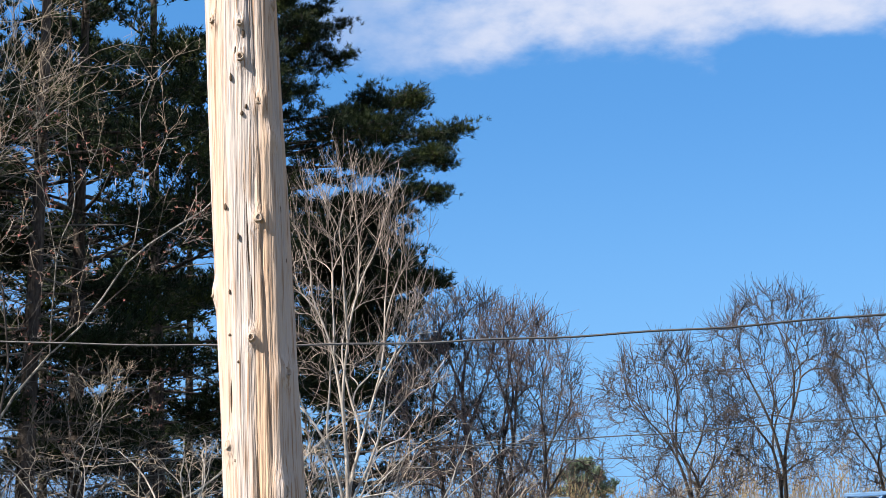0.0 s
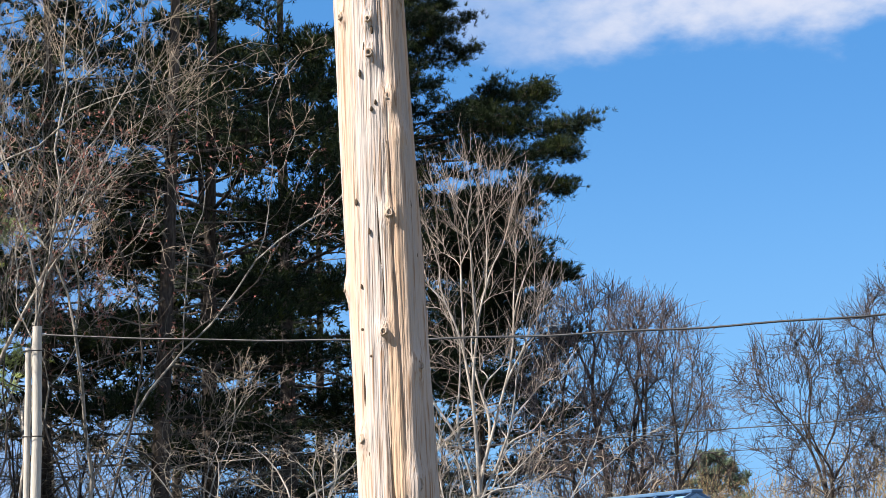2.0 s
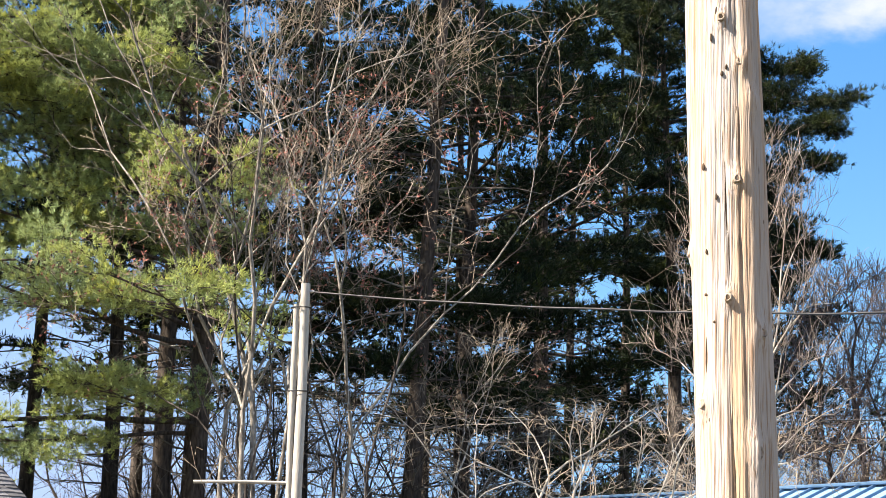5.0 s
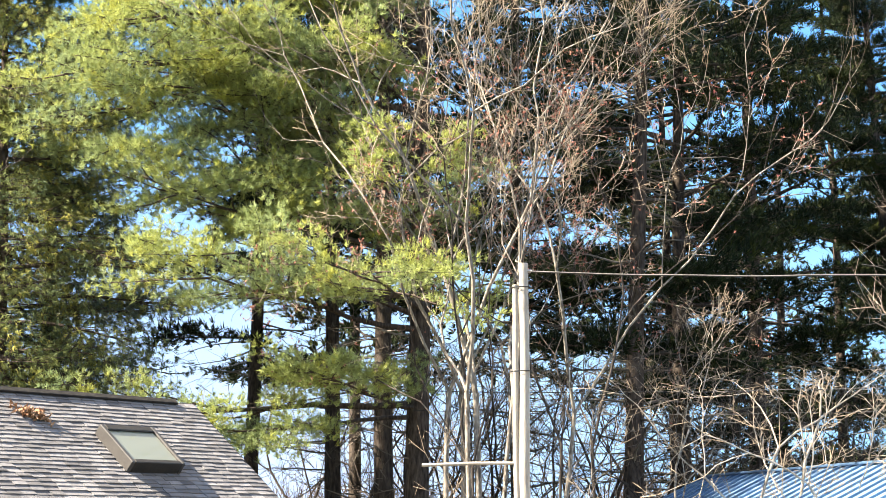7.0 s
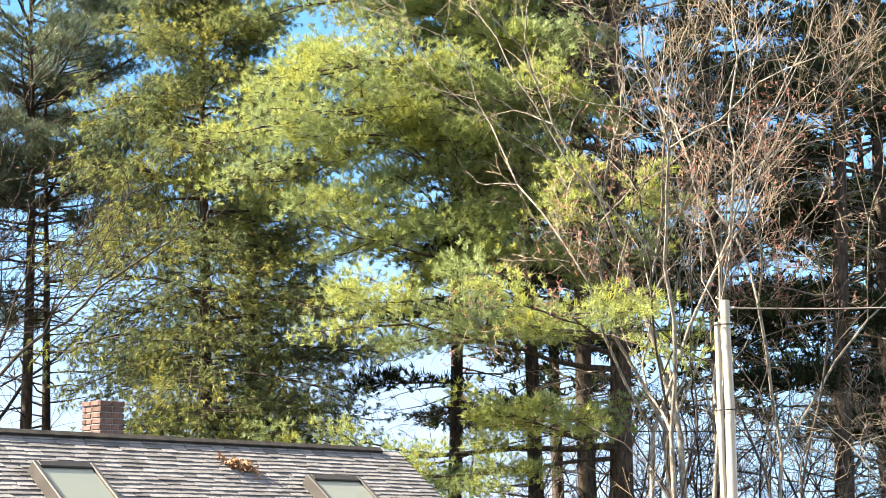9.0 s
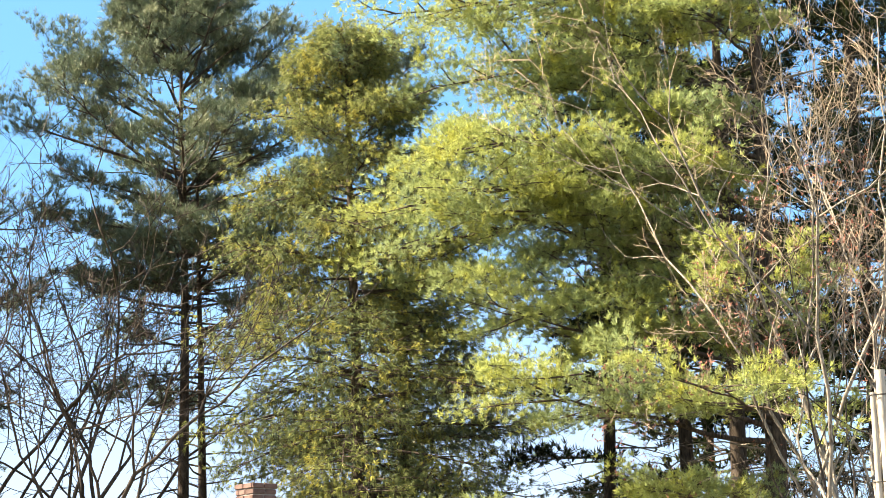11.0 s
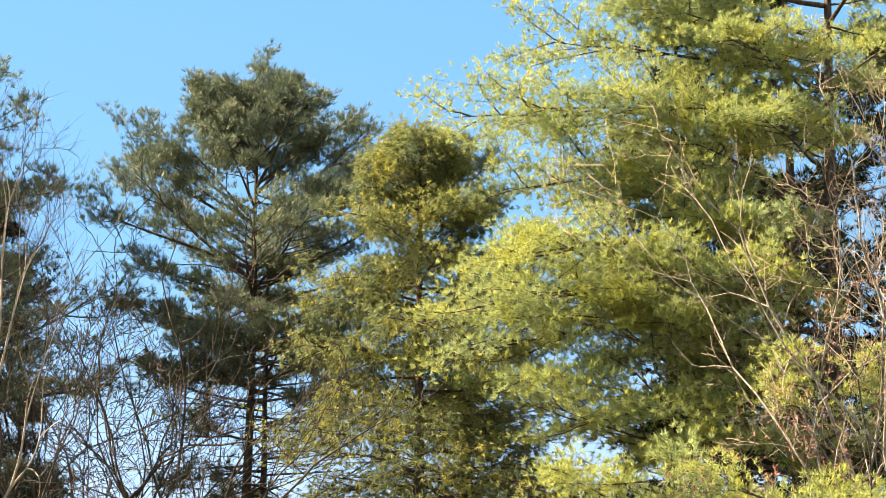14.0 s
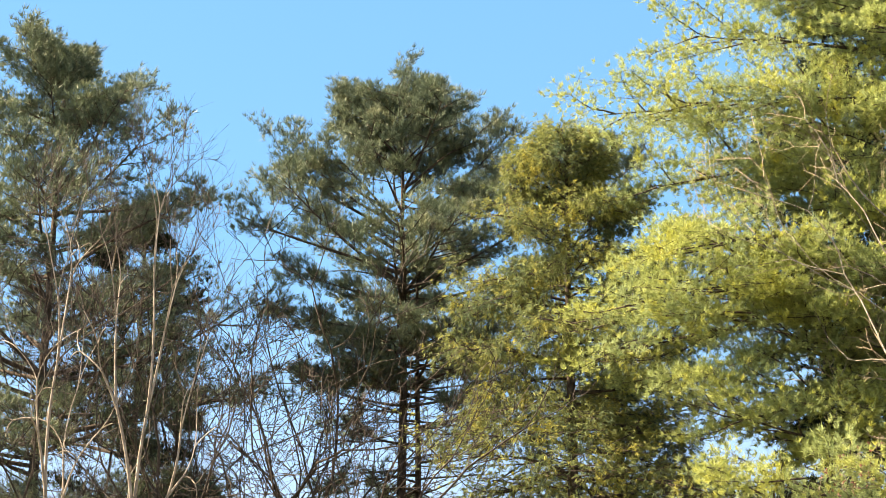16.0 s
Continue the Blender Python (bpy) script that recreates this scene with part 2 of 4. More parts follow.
def grow(rng, p, d, length, k, wiggle=0.1, rise=0.0):
    """n paths from points p in directions d, wandering, drawn up (rise > 0) or down."""
    out, d = [p], unit(d)
    for _ in range(k - 1):
        d = unit(d + wiggle * rng.normal(size=d.shape) + np.array([0, 0, 1.0]) * np.asarray(rise).reshape(-1, 1))
        p = p + d * (np.asarray(length) / (k - 1))[:, None]
        out.append(p)
    return np.stack(out, 1)


def along(paths, which, u):
    k = paths.shape[1]
    x = np.clip(u, 0, 0.9999) * (k - 1)
    i = x.astype(int)
    w = (x - i)[:, None]
    a, b = paths[which, i], paths[which, i + 1]
    return a * (1 - w) + b * w, unit(b - a)


def sprout(rng, paths, count, u0, u1, angle, spread=10.0, flat=0.0):
    """Starts and directions of count shoots on each path; flat > 0 keeps them near the level plane."""
    n = len(paths)
    which = np.repeat(np.arange(n), count)
    u = u0 + (u1 - u0) * ((np.tile(np.arange(count), n) + rng.random(n * count)) / count)
    p, t = along(paths, which, u)
    a, b = frames_of(t)
    phi = rng.random(n * count) * 2 * np.pi
    side = np.cos(phi)[:, None] * a + np.sin(phi)[:, None] * b
    if flat:
        level = unit(np.cross(t, np.array([0, 0, 1.0]))) * np.where(np.arange(n * count) % 2, 1, -1)[:, None]
        side = unit(side * (1 - flat) + level * flat)
    g = np.radians(angle + spread * rng.normal(size=n * count))[:, None]
    return p, unit(np.cos(g) * t + np.sin(g) * side), which, u


def needles(rng, c, axis, count, length, spread, width):
    """Tufts: count thin blades round each axis."""
    n = len(c) * count
    ax, cc = np.repeat(axis, count, 0), np.repeat(c, count, 0)
    d = unit(ax + spread * rng.normal(size=(n, 3)))
    ln = (length * (0.65 + 0.55 * rng.random(n)))[:, None]
    base = cc + d * ln * 0.1 + rng.normal(size=(n, 3)) * length * 0.12
    s = unit(np.cross(d, rng.normal(size=(n, 3)))) * width
    v = np.stack([base - s, base + s, base + d * ln], 1).reshape(-1, 3)
    return v, np.arange(n * 3).reshape(-1, 3)


def ground_z(x, y):
    r = math.hypot(x, y)
    s = min(max((r - 6) / 18, 0), 1)
    return -1.8 * s * s * (3 - 2 * s)


# ---- trees ----
def bare_tree(name, x, y, height, seed, label, stems=1, fan=10, lean=(0, 0), squash=(1, 1), radius=0.12, bole=0.2, levels=9, ratio=0.84, angle=24, rise=0.04, wiggle=0.07,
              bark="grey_bark", twig="beige_twig", twig_r=0.005, shoots=1, buds="", group="bare trees"):
    """A leafless tree that forks again and again: trunk, limbs, then sprays of fine twigs out to an even crown."""
    rng = np.random.default_rng(seed)
    z0 = ground_z(x, y)
    tree = thing(name, (x, y, z0), label, "tree", group)
    az = np.arange(stems) * 6.2832 / stems + rng.random(stems) * 1.4
    tilt = np.radians(fan if stems > 1 else 3) * (0.45 + 0.7 * rng.random(stems))
    d = unit(np.stack([np.sin(tilt) * np.cos(az) * squash[0] + lean[0], np.sin(tilt) * np.sin(az) * squash[1] + lean[1], np.cos(tilt)], -1))
    first = bole * height
    p = rng.normal(size=(stems, 3)) * [0.12, 0.12, 0] * (stems > 1) - [0, 0, 0.15]
    trunk = grow(rng, p, d, np.full(stems, first), 6, wiggle * 0.4, rise * 0.3)
    r = radius * (0.8 + 0.35 * rng.random(stems))
    for i in range(stems):
        piece("trunk", [tubes(trunk[i:i + 1], r[i:i + 1], r[i:i + 1] * 0.82, 8)], M[bark], tree, smooth=True)
    paths, r = trunk, r * 0.82
    ln = np.full(stems, (height - first) * (1 - ratio) / (1 - ratio ** (levels - 1)) * 1.0)
    fine, tips, limbs = [], [], []
    for lev in range(1, levels):
        n = len(paths)
        t = unit(paths[:, -1] - paths[:, -2])
        a, bb = frames_of(t)
        phi = rng.random(n) * 6.2832
        s1 = np.cos(phi)[:, None] * a + np.sin(phi)[:, None] * bb
        g1 = np.radians(angle * (0.30 + 0.5 * rng.random(n)))[:, None]
        g2 = np.radians(angle * (0.9 + 0.7 * rng.random(n)))[:, None]
        dd = np.concatenate([np.cos(g1) * t + np.sin(g1) * s1, np.cos(g2) * t - np.sin(g2) * s1])
        end = np.concatenate([paths[:, -1], paths[:, -1]])
        l2 = np.concatenate([ln * (0.88 + 0.24 * rng.random(n)), ln * (0.62 + 0.45 * rng.random(n))])
        r2 = np.maximum(np.concatenate([r * 0.86, r * 0.62]), twig_r)
        new_p = grow(rng, end, dd, l2, 4 if lev < 6 else 3, wiggle, rise)
        tip_r = np.maximum(r2 * 0.86, twig_r * 0.7)
        if lev <= 3:
            limbs += [tubes(new_p[i:i + 1], r2[i:i + 1], tip_r[i:i + 1], 6) for i in range(2 * n)]
        else:
            fine.append((lev, tubes(new_p, r2, tip_r, 4 if lev < 6 else 3)))
        if lev >= 2 and shoots:
            q, ds, w, u = sprout(rng, new_p, shoots, 0.15, 0.95, 48, 14)
            sl = np.minimum(l2[w] * 0.7, 1.1) * (0.4 + 0.8 * rng.random(len(q)))
            side = grow(rng, q, ds, sl, 3, wiggle * 1.6, rise * 1.2)
            fine.append((9, tubes(side, np.full(len(q), twig_r * 0.95), np.full(len(q), twig_r * 0.5), 3)))
            q, ds, w, u = sprout(rng, side, 2, 0.3, 1.0, 40, 14)
            twg = grow(rng, q, ds, sl[w] * 0.5, 2, wiggle, rise)
            fine.append((9, tubes(twg, np.full(len(q), twig_r * 0.75), np.full(len(q), twig_r * 0.45), 3)))
            tips.append(twg)
        paths, r, ln = new_p, tip_r, l2 * ratio
    # an even crown: leaders that outrun the rest are held back
    ends = paths[:, -1]
    mid = np.median(ends[:, :2], axis=0)
    zq, rq = np.percentile(ends[:, 2], 72), np.percentile(np.hypot(*(ends[:, :2] - mid).T), 80)

    def held(chunk):
        v = np.array(chunk[0], float)
        s = 0.13 * zq
        over = np.maximum(v[:, 2] - zq, 0)
        v[:, 2] = np.minimum(v[:, 2], zq) + s * (1 - np.exp(-over / s))
        off = v[:, :2] - mid
        rr = np.maximum(np.hypot(off[:, 0], off[:, 1]), 1e-6)
        s = 0.22 * rq
        want = np.minimum(rr, rq) + s * (1 - np.exp(-np.maximum(rr - rq, 0) / s))
        v[:, :2] = mid + off * (want / rr)[:, None]
        return (v,) + tuple(chunk[1:])

    for c in limbs:
        piece("limb", [held(c)], M[bark], tree, smooth=True)
    fine = [(lev, held(c)) for lev, c in fine]
    tree.scale = [height / (zq * 1.12)] * 3
    inner, outer = [c for lev, c in fine if lev < 6], [c for lev, c in fine if lev >= 6]
    if inner:
        tagged(piece("branch_spray", inner, M[bark], tree, smooth=True), kind="stuff")
    tagged(piece("twig_spray", outer, M[twig], tree), kind="stuff")
    if buds:
        q = held((np.concatenate([t[:, -1] for t in tips]),))[0]
        tagged(piece("bud_spray", [needles(rng, q, unit(rng.normal(size=q.shape) + [0, 0, 1]), 3, 0.06, 0.6, 0.012)], M[buds], tree, "small reddish spring buds"), kind="stuff")
    return tree


def crown_tree(name, x, y, height, seed, label, width, low=0.45, depth=None, off=(0, 0), bole=0.2, k=9, radius=0.12, step=0.36, bark="dark_bark", twig="far_twig", twig_r=0.006,
               spray=3, spray_len=0.35, rise=0.25, peak=0.62, group="bare trees"):
    """A leafless tree that fills an egg-shaped crown: a limb splits in two again and again on its way to the outer twigs."""
    rng = np.random.default_rng(seed)
    z0 = ground_z(x, y)
    tree = thing(name, (x, y, z0), label, "tree", group)
    n = 2 ** k
    f = rng.random(n) ** 0.8
    prof = np.where(f < peak, 0.42 + 0.58 * np.sin(f / peak * 1.5708), np.sqrt(np.maximum(1 - ((f - peak) / (1.02 - peak)) ** 2, 0)))
    a, q = rng.random(n) * 6.2832, np.sqrt(rng.random(n) * 0.75 + 0.25)
    lift = 0.35 + 0.65 * f
    tips = np.stack([off[0] * lift + 0.5 * width * prof * q * np.cos(a), off[1] * lift + 0.5 * (depth or width) * prof * q * np.sin(a), height * (low + (1 - low) * f)], -1)
    tips += rng.normal(size=tips.shape) * 0.03 * width
    groups = tips[None]
    node, way = np.array([[0, 0, -0.15]]), np.array([[0, 0, 1.0]])
    inner, outer, last = [], [], []
    for lev in range(k + 1):
        cen = groups.mean(axis=1)
        s = 1.0 if lev == k else (bole if lev == 0 else step + 0.14 * lev / k)
        goal = node + s * (cen - node) * (1 + 0.14 * rng.normal(size=(len(cen), 1)) * (0 < lev < k))
        gap = np.linalg.norm(goal - node, axis=1, keepdims=True)
        mid = node + (0.45 * way + 0.55 * unit(goal - node)) * gap * 0.5 + rng.normal(size=node.shape) * 0.035 * gap
        u = np.linspace(0, 1, 6 if lev < 4 else 4)[None, :, None]
        path = (1 - u) ** 2 * node[:, None] + 2 * u * (1 - u) * mid[:, None] + u * u * goal[:, None]
        r0 = np.full(len(cen), max(radius * 2.0 ** (-lev * 0.5), twig_r))
        r1 = np.maximum(r0 * 0.72, twig_r * 0.6)
        if lev == 0:
            piece("trunk", [tubes(path, r0, r1 * 1.1, 8)], M[bark], tree, smooth=True)
        elif lev <= 3:
            for i in range(len(cen)):
                piece("limb", [tubes(path[i:i + 1], r0[i:i + 1], r1[i:i + 1], 6)], M[bark], tree, smooth=True)
        else:
            (inner if lev < 6 else outer).append(tubes(path, r0, r1, 4 if lev < 6 else 3))
        if lev >= k - 3 and spray:
            p, d, w, _ = sprout(rng, path, spray, 0.25, 1.0, 42, 14)
            tw = grow(rng, p, unit(d + [0, 0, rise]), spray_len * (0.4 + 0.9 * rng.random(len(p))), 2, 0.12, 0.06)
            outer.append(tubes(tw, np.full(len(p), twig_r * 0.8), np.full(len(p), twig_r * 0.4), 3))
        if lev == k:
            break
        # split every group in two across its widest direction
        way = unit(path[:, -1] - path[:, -2])
        dirs = unit(rng.normal(size=(len(cen), 3)) * [1, 1, 0.45])
        best, spread = dirs, -np.ones(len(cen))
        for _ in range(5):
            dirs = unit(rng.normal(size=(len(cen), 3)) * [1, 1, 0.6])
            var = ((groups - cen[:, None]) * dirs[:, None]).sum(-1).var(axis=1)
            best = np.where((var > spread)[:, None], dirs, best)
            spread = np.maximum(var, spread)
        order = np.argsort(((groups - cen[:, None]) * best[:, None]).sum(-1), axis=1)
        groups = np.take_along_axis(groups, order[:, :, None], axis=1).reshape(2 * len(cen), -1, 3)
        node, way = np.repeat(goal, 2, axis=0), np.repeat(way, 2, axis=0)
    if inner:
        tagged(piece("branch_spray", inner, M[bark], tree, smooth=True), kind="stuff")
    tagged(piece("twig_spray", outer, M[twig], tree), kind="stuff")
    return tree


def foliage_on(rng, limbs_p, lengths, start, side_len, sides_n, twig_n, tuft_n, tuft, rise, flat, angle=58):
    """Side shoots, twigs and needle tufts on the limbs of a conifer: (woody chunks, needle chunks)."""
    p, d, w, u = sprout(rng, limbs_p, sides_n, start, 1.0, angle, 10, flat)
    sl = np.minimum(lengths[w], 4.5) * side_len * (1.05 - 0.6 * u) * (0.6 + 0.7 * rng.random(len(p))) + 0.12
    s1 = grow(rng, p, d, sl, 4, 0.08, rise)
    p, d, w2, u2 = sprout(rng, s1, twig_n, 0.2, 1.0, 48, 12, flat * 0.6)
    s2 = grow(rng, p, d, sl[w2] * 0.42 * (0.6 + 0.6 * rng.random(len(p))) + 0.1, 4, 0.1, rise)
    rw = np.minimum(0.016, 0.004 + sl * 0.008)
    wood = [tubes(s1, rw, rw * 0.4, 3), tubes(s2[:, [0, -1]], np.full(len(s2), 0.005), np.full(len(s2), 0.003), 3)]
    count, length, spread, width, lift = tuft
    p, d, _, _ = sprout(rng, s2, tuft_n, 0.25, 1.0, 24, 14)
    d = unit(d + np.array([0, 0, lift]))
    return wood, [needles(rng, p, d, count, length, spread, width)]


def pads(rng, paths, lengths, tuft, fan=12, close=70, spread=0.34, start=0.25, fat=1.0, sag=0.42):
    """Broad flat boughs: limbs fan out level from each main limb, and close brushes of needles gather round their outer ends in pads."""
    p, d, w, u = sprout(rng, paths, fan, start, 1.0, 50, 9, 0.88)
    sl = lengths[w] * spread * (0.45 + 0.7 * np.sin(np.pi * np.clip((u - 0.05) / 1.1, 0, 1))) * (0.6 + 0.6 * rng.random(len(p))) + 0.15
    s1 = grow(rng, p, d, sl, 6, 0.10, 0.015)
    which = np.repeat(np.arange(len(s1)), close)
    v = 0.3 + 0.72 * rng.random(len(which)) ** 0.7
    q, t = along(s1, which, v)
    wide = np.minimum(0.10 + 0.11 * sl[which], 0.32)[:, None] * fat
    off = rng.normal(size=q.shape) * wide * [1, 1, sag]
    # thin twigs from the limb out to a part of the brushes
    few = np.arange(0, len(q), 4)
    twig = np.stack([q[few] - t[few] * 0.12, q[few] + off[few]], 1)
    wood = [tubes(s1, 0.008 + sl * 0.008, np.full(len(s1), 0.005), 4), tubes(twig, np.full(len(few), 0.005), np.full(len(few), 0.003), 3)]
    count, length, cone, width, lift = tuft
    ax = unit(0.45 * t + 0.55 * unit(off) + np.array([0, 0, lift]) + 0.25 * rng.normal(size=q.shape))
    return wood, [needles(rng, q + off, ax, count, length, cone, width)]


def conifer(name, x, y, height, seed, label, radius=0.28, crown=0.3, reach=4.0, whorls=16, per=5, needle="green_needle", top=0.35, droop=-6, rise=0.03,
            sides_n=12, twig_n=5, tuft_n=3, tuft=(12, 0.17, 0.45, 0.008, 0.5), gap=0.0, stubs=30, lean=(0, 0), toward=None, boughs=(), shape=1.0, side_len=0.42, flat=0.75, start=0.3, group="pines", bark="pine_bark", stub_len=1.6, upto=1.0, stub_bark="", pad=None):
    """A pine or hemlock: trunk, whorls of limbs with plates of needles, dead stubs below."""
    rng = np.random.default_rng(seed)
    z0 = ground_z(x, y)
    tree = thing(name, (x, y, z0), label, "tree", group)
    trunk = grow(rng, np.array([[0, 0, -0.3]]), np.array([[lean[0], lean[1], 1.0]]), np.array([height + 0.3]), 14, 0.012, 0.01)
    piece("trunk", [tubes(trunk, [radius], [0.03], 12)], M[bark], tree, smooth=True)
    hs = np.repeat(crown + (upto - crown) * (np.arange(whorls) + 0.5) / whorls, per) + rng.normal(size=whorls * per) * 0.012
    hs = np.clip(hs, 0.02, 0.985)
    f = (hs - crown) / (1 - crown)
    prof = np.where(f < top, 0.62 + 0.38 * f / top, ((1 - f) / (1 - top)) ** shape)
    az = np.arange(len(hs)) * 2.399 + rng.normal(size=len(hs)) * 0.4
    ln = reach * np.maximum(prof, 0.10) * (0.65 + 0.5 * rng.random(len(hs)))
    keep = rng.random(len(hs)) > gap
    if toward is not None:
        k = np.cos(az - radians(toward))
        ln = ln * (0.78 + 0.38 * k)
    hs, f, az, ln = hs[keep], f[keep], az[keep], ln[keep]
    p, _ = along(trunk, np.zeros(len(hs), int), hs)
    el = np.radians(droop + 46 * np.clip(f, 0, 1) ** 1.6 + rng.normal(size=len(hs)) * 6)
    d = np.stack([np.cos(az) * np.cos(el), np.sin(az) * np.cos(el), np.sin(el)], -1)
    limbs_p = grow(rng, p, d, ln, 8, 0.05, rise)
    for a, e, start_h, length in boughs:
        b0, _ = along(trunk, np.array([0]), np.array([start_h]))
        db = np.array([[math.cos(radians(a)) * math.cos(radians(e)), math.sin(radians(a)) * math.cos(radians(e)), math.sin(radians(e))]])
        limbs_p = np.concatenate([limbs_p, grow(rng, b0, db, np.array([length]), 8, 0.09, 0.0)])
        ln = np.append(ln, length)
    rl = np.minimum(radius * 0.5, 0.012 + ln * 0.012)
    nb = len(ln) - len(boughs)
    rl[nb:] *= 0.75
    if pad:
        wood, green = pads(rng, limbs_p[:nb], ln[:nb], tuft, *pad)
    else:
        wood, green = foliage_on(rng, limbs_p[:nb], ln[:nb], start, side_len, sides_n, twig_n, tuft_n, tuft, rise, flat)
    if boughs:
        w2, g2 = pads(rng, limbs_p[nb:], ln[nb:], tuft, 13, 76, 0.28, 0.3)
        wood, green = wood + w2, green + g2
    for i in range(len(limbs_p)):
        piece("limb", [tubes(limbs_p[i:i + 1], rl[i:i + 1], rl[i:i + 1] * 0.12, 5)], M[bark], tree, smooth=True)
    if stubs:
        p, d, w, u = sprout(rng, trunk, stubs, 0.06, min(crown + 0.3, 0.9), 84, 8)
        sl = stub_len * (0.25 + rng.random(stubs))
        st = grow(rng, p, d, sl, 5, 0.12, -0.03)
        p, d, w, u = sprout(rng, st, 4, 0.3, 1.0, 45, 12)
        st2 = grow(rng, p, d, sl[w] * 0.4, 4, 0.15, -0.02)
        dead = [tubes(st, 0.01 + sl * 0.008, np.full(stubs, 0.004), 4), tubes(st2, np.full(len(st2), 0.0075), np.full(len(st2), 0.004), 3)]
        tagged(piece("dead_branch_spray", dead, M[stub_bark or bark], tree, "dry leafless lower branches"), kind="stuff")
    tagged(piece("twig_spray", wood, M[bark], tree), kind="stuff")
    tagged(piece("crown", green, M[needle], tree), kind="stuff")
    return tree


# ---- ground ----
def build_ground():
    r = np.concatenate([np.linspace(0, 40, 41), np.geomspace(45, 3000, 22)])
    th = np.linspace(0, 2 * np.pi, 73)[:-1]
    rr, tt = np.meshgrid(r, th, indexing="ij")
    xs, ys = rr * np.cos(tt), rr * np.sin(tt)
    rng = np.random.default_rng(3)
    s = np.clip((rr - 6) / 18, 0, 1)
    zs = -1.8 * s * s * (3 - 2 * s) - np.where((rr > 4) & (rr < 300), 0.05 * rng.random(rr.shape), 0)
    v = np.stack([xs, ys, zs], -1).reshape(-1, 3)
    i, j = np.meshgrid(np.arange(len(r) - 1), np.arange(72), indexing="ij")
    f = np.stack([i * 72 + j, (i + 1) * 72 + j, (i + 1) * 72 + (j + 1) % 72, i * 72 + (j + 1) % 72], -1).reshape(-1, 4)
    tagged(new("ground", mesh_from("ground", [(v, f)], M["ground"], True)), "brown spring grass and leaf litter sloping away", "ground", kind="structure")


build_ground()


# ---- near pole ----
def wood_pole():
    """A weathered trunk with checks and knots: a fine skin, rings every 8 mm where it can be seen well."""
    rng = np.random.default_rng(11)
    base = np.array([-0.617, 6.972, ground_z(-0.6, 7)])
    lean = np.array([-0.0332, -0.003])
    pole = thing("utility_pole", tuple(base), "weathered peeled-log utility pole with knots and checks", "utility pole")
    zs = np.concatenate([np.linspace(-0.5, 1.5, 20), np.linspace(1.6, 4.3, 230), np.linspace(4.4, 9.2, 30)])
    n = 130
    th = np.arange(n) * 2 * np.pi / n
    zz, tt = np.meshgrid(zs, th, indexing="ij")
    rad = 0.1603 - 0.0068 * zz
    # checks: long narrow grooves that wander
    CHECKS = [(-1.31, 0.03, 0.012, 2.75, 9), (-1.59, 0.028, 0.012, 2.55, 3.4), (-1.23, 0.04, 0.011, 2.4, 9), (-1.21, 0.04, 0.005, 1.7, 3), (-0.8, 0.024, 0.011, 2.4, 3.4), (-0.87, 0.026, 0.006, 1.2, 2.7), (-1.6, 0.03, 0.008, 1, 2.3), (-1.65, 0.022, 0.007, 1, 2.4), (-1.19, 0.03, 0.003, 1, 2.45), (-0.45, 0.03, 0.008, 0, 2.6), (-1.98, 0.02, 0.005, 3.2, 3.6), (-2.24, 0.018, 0.006, 2.1, 2.5), (-1.12, 0.03, 0.005, 2.3, 2.9), (0.9, 0.05, 0.01, 0, 9), (2.4, 0.05, 0.01, 0, 9)]
    groove = np.zeros_like(zz)
    for a, w, dep, z0, z1 in CHECKS:
        centre = a + 0.035 * np.sin(zz * 1.7 + a * 9) + 0.02 * np.sin(zz * 6.1 + a * 5) + 0.008 * np.sin(zz * 23 + a * 3)
        off = (tt - centre + np.pi) % (2 * np.pi) - np.pi
        fade = np.clip((zz - z0) * 3, 0, 1) * np.clip((z1 - zz) * 3, 0, 1)
        groove += dep * fade * np.exp(-(off / w) ** 2)
    grain = np.zeros_like(zz)
    for k in range(26):
        fr, ph, zf = rng.integers(9, 70), rng.random() * 6.28, rng.normal() * 1.2
        grain += rng.normal() * 0.0006 * np.sin(fr * tt + ph + zf * zz + 0.8 * np.sin(zz * 2.2 + ph))
    edge = -0.97 + 0.05 * np.sin(zz * 2.1 + 0.6) + 0.03 * np.sin(zz * 5.3)
    past = (tt - edge + np.pi) % (2 * np.pi) - np.pi
    ridge = np.where(past < 0, 0.017 * np.exp(-(past / 0.34) ** 2), 0.017 * np.exp(-(past / 0.20) ** 2))
    rad = rad - groove + grain + ridge + 0.004 * np.sin(3 * tt + 1.1 * zz)
    knots = [(-1.57, 3.606, 0.03), (-1.13, 3.438, 0.034), (-0.81, 3.294, 0.036), (-1.3, 2.991, 0.032), (-1.6, 2.548, 0.03), (-0.75, 2.423, 0.036), (-1.03, 1.987, 0.052), (-2.34, 2.162, 0.034), (-2.79, 2.729, 0.03), (-1.55, 3.739, 0.024), (-2.38, 3.765, 0.022), (-0.57, 3.825, 0.03), (1.2, 2.5, 0.03), (2.0, 3.2, 0.03)]
    for a, z, s in knots:
        off = ((tt - a + np.pi) % (2 * np.pi) - np.pi) * 0.14
        g = np.exp(-((off / s) ** 2 + ((zz - z) / (s * 1.5)) ** 2))
        rad = rad + 0.014 * g
    v = np.stack([rad * np.cos(tt) + lean[0] * zz, rad * np.sin(tt) + lean[1] * zz, zz], -1).reshape(-1, 3)
    i, j = np.meshgrid(np.arange(len(zs) - 1), np.arange(n), indexing="ij")
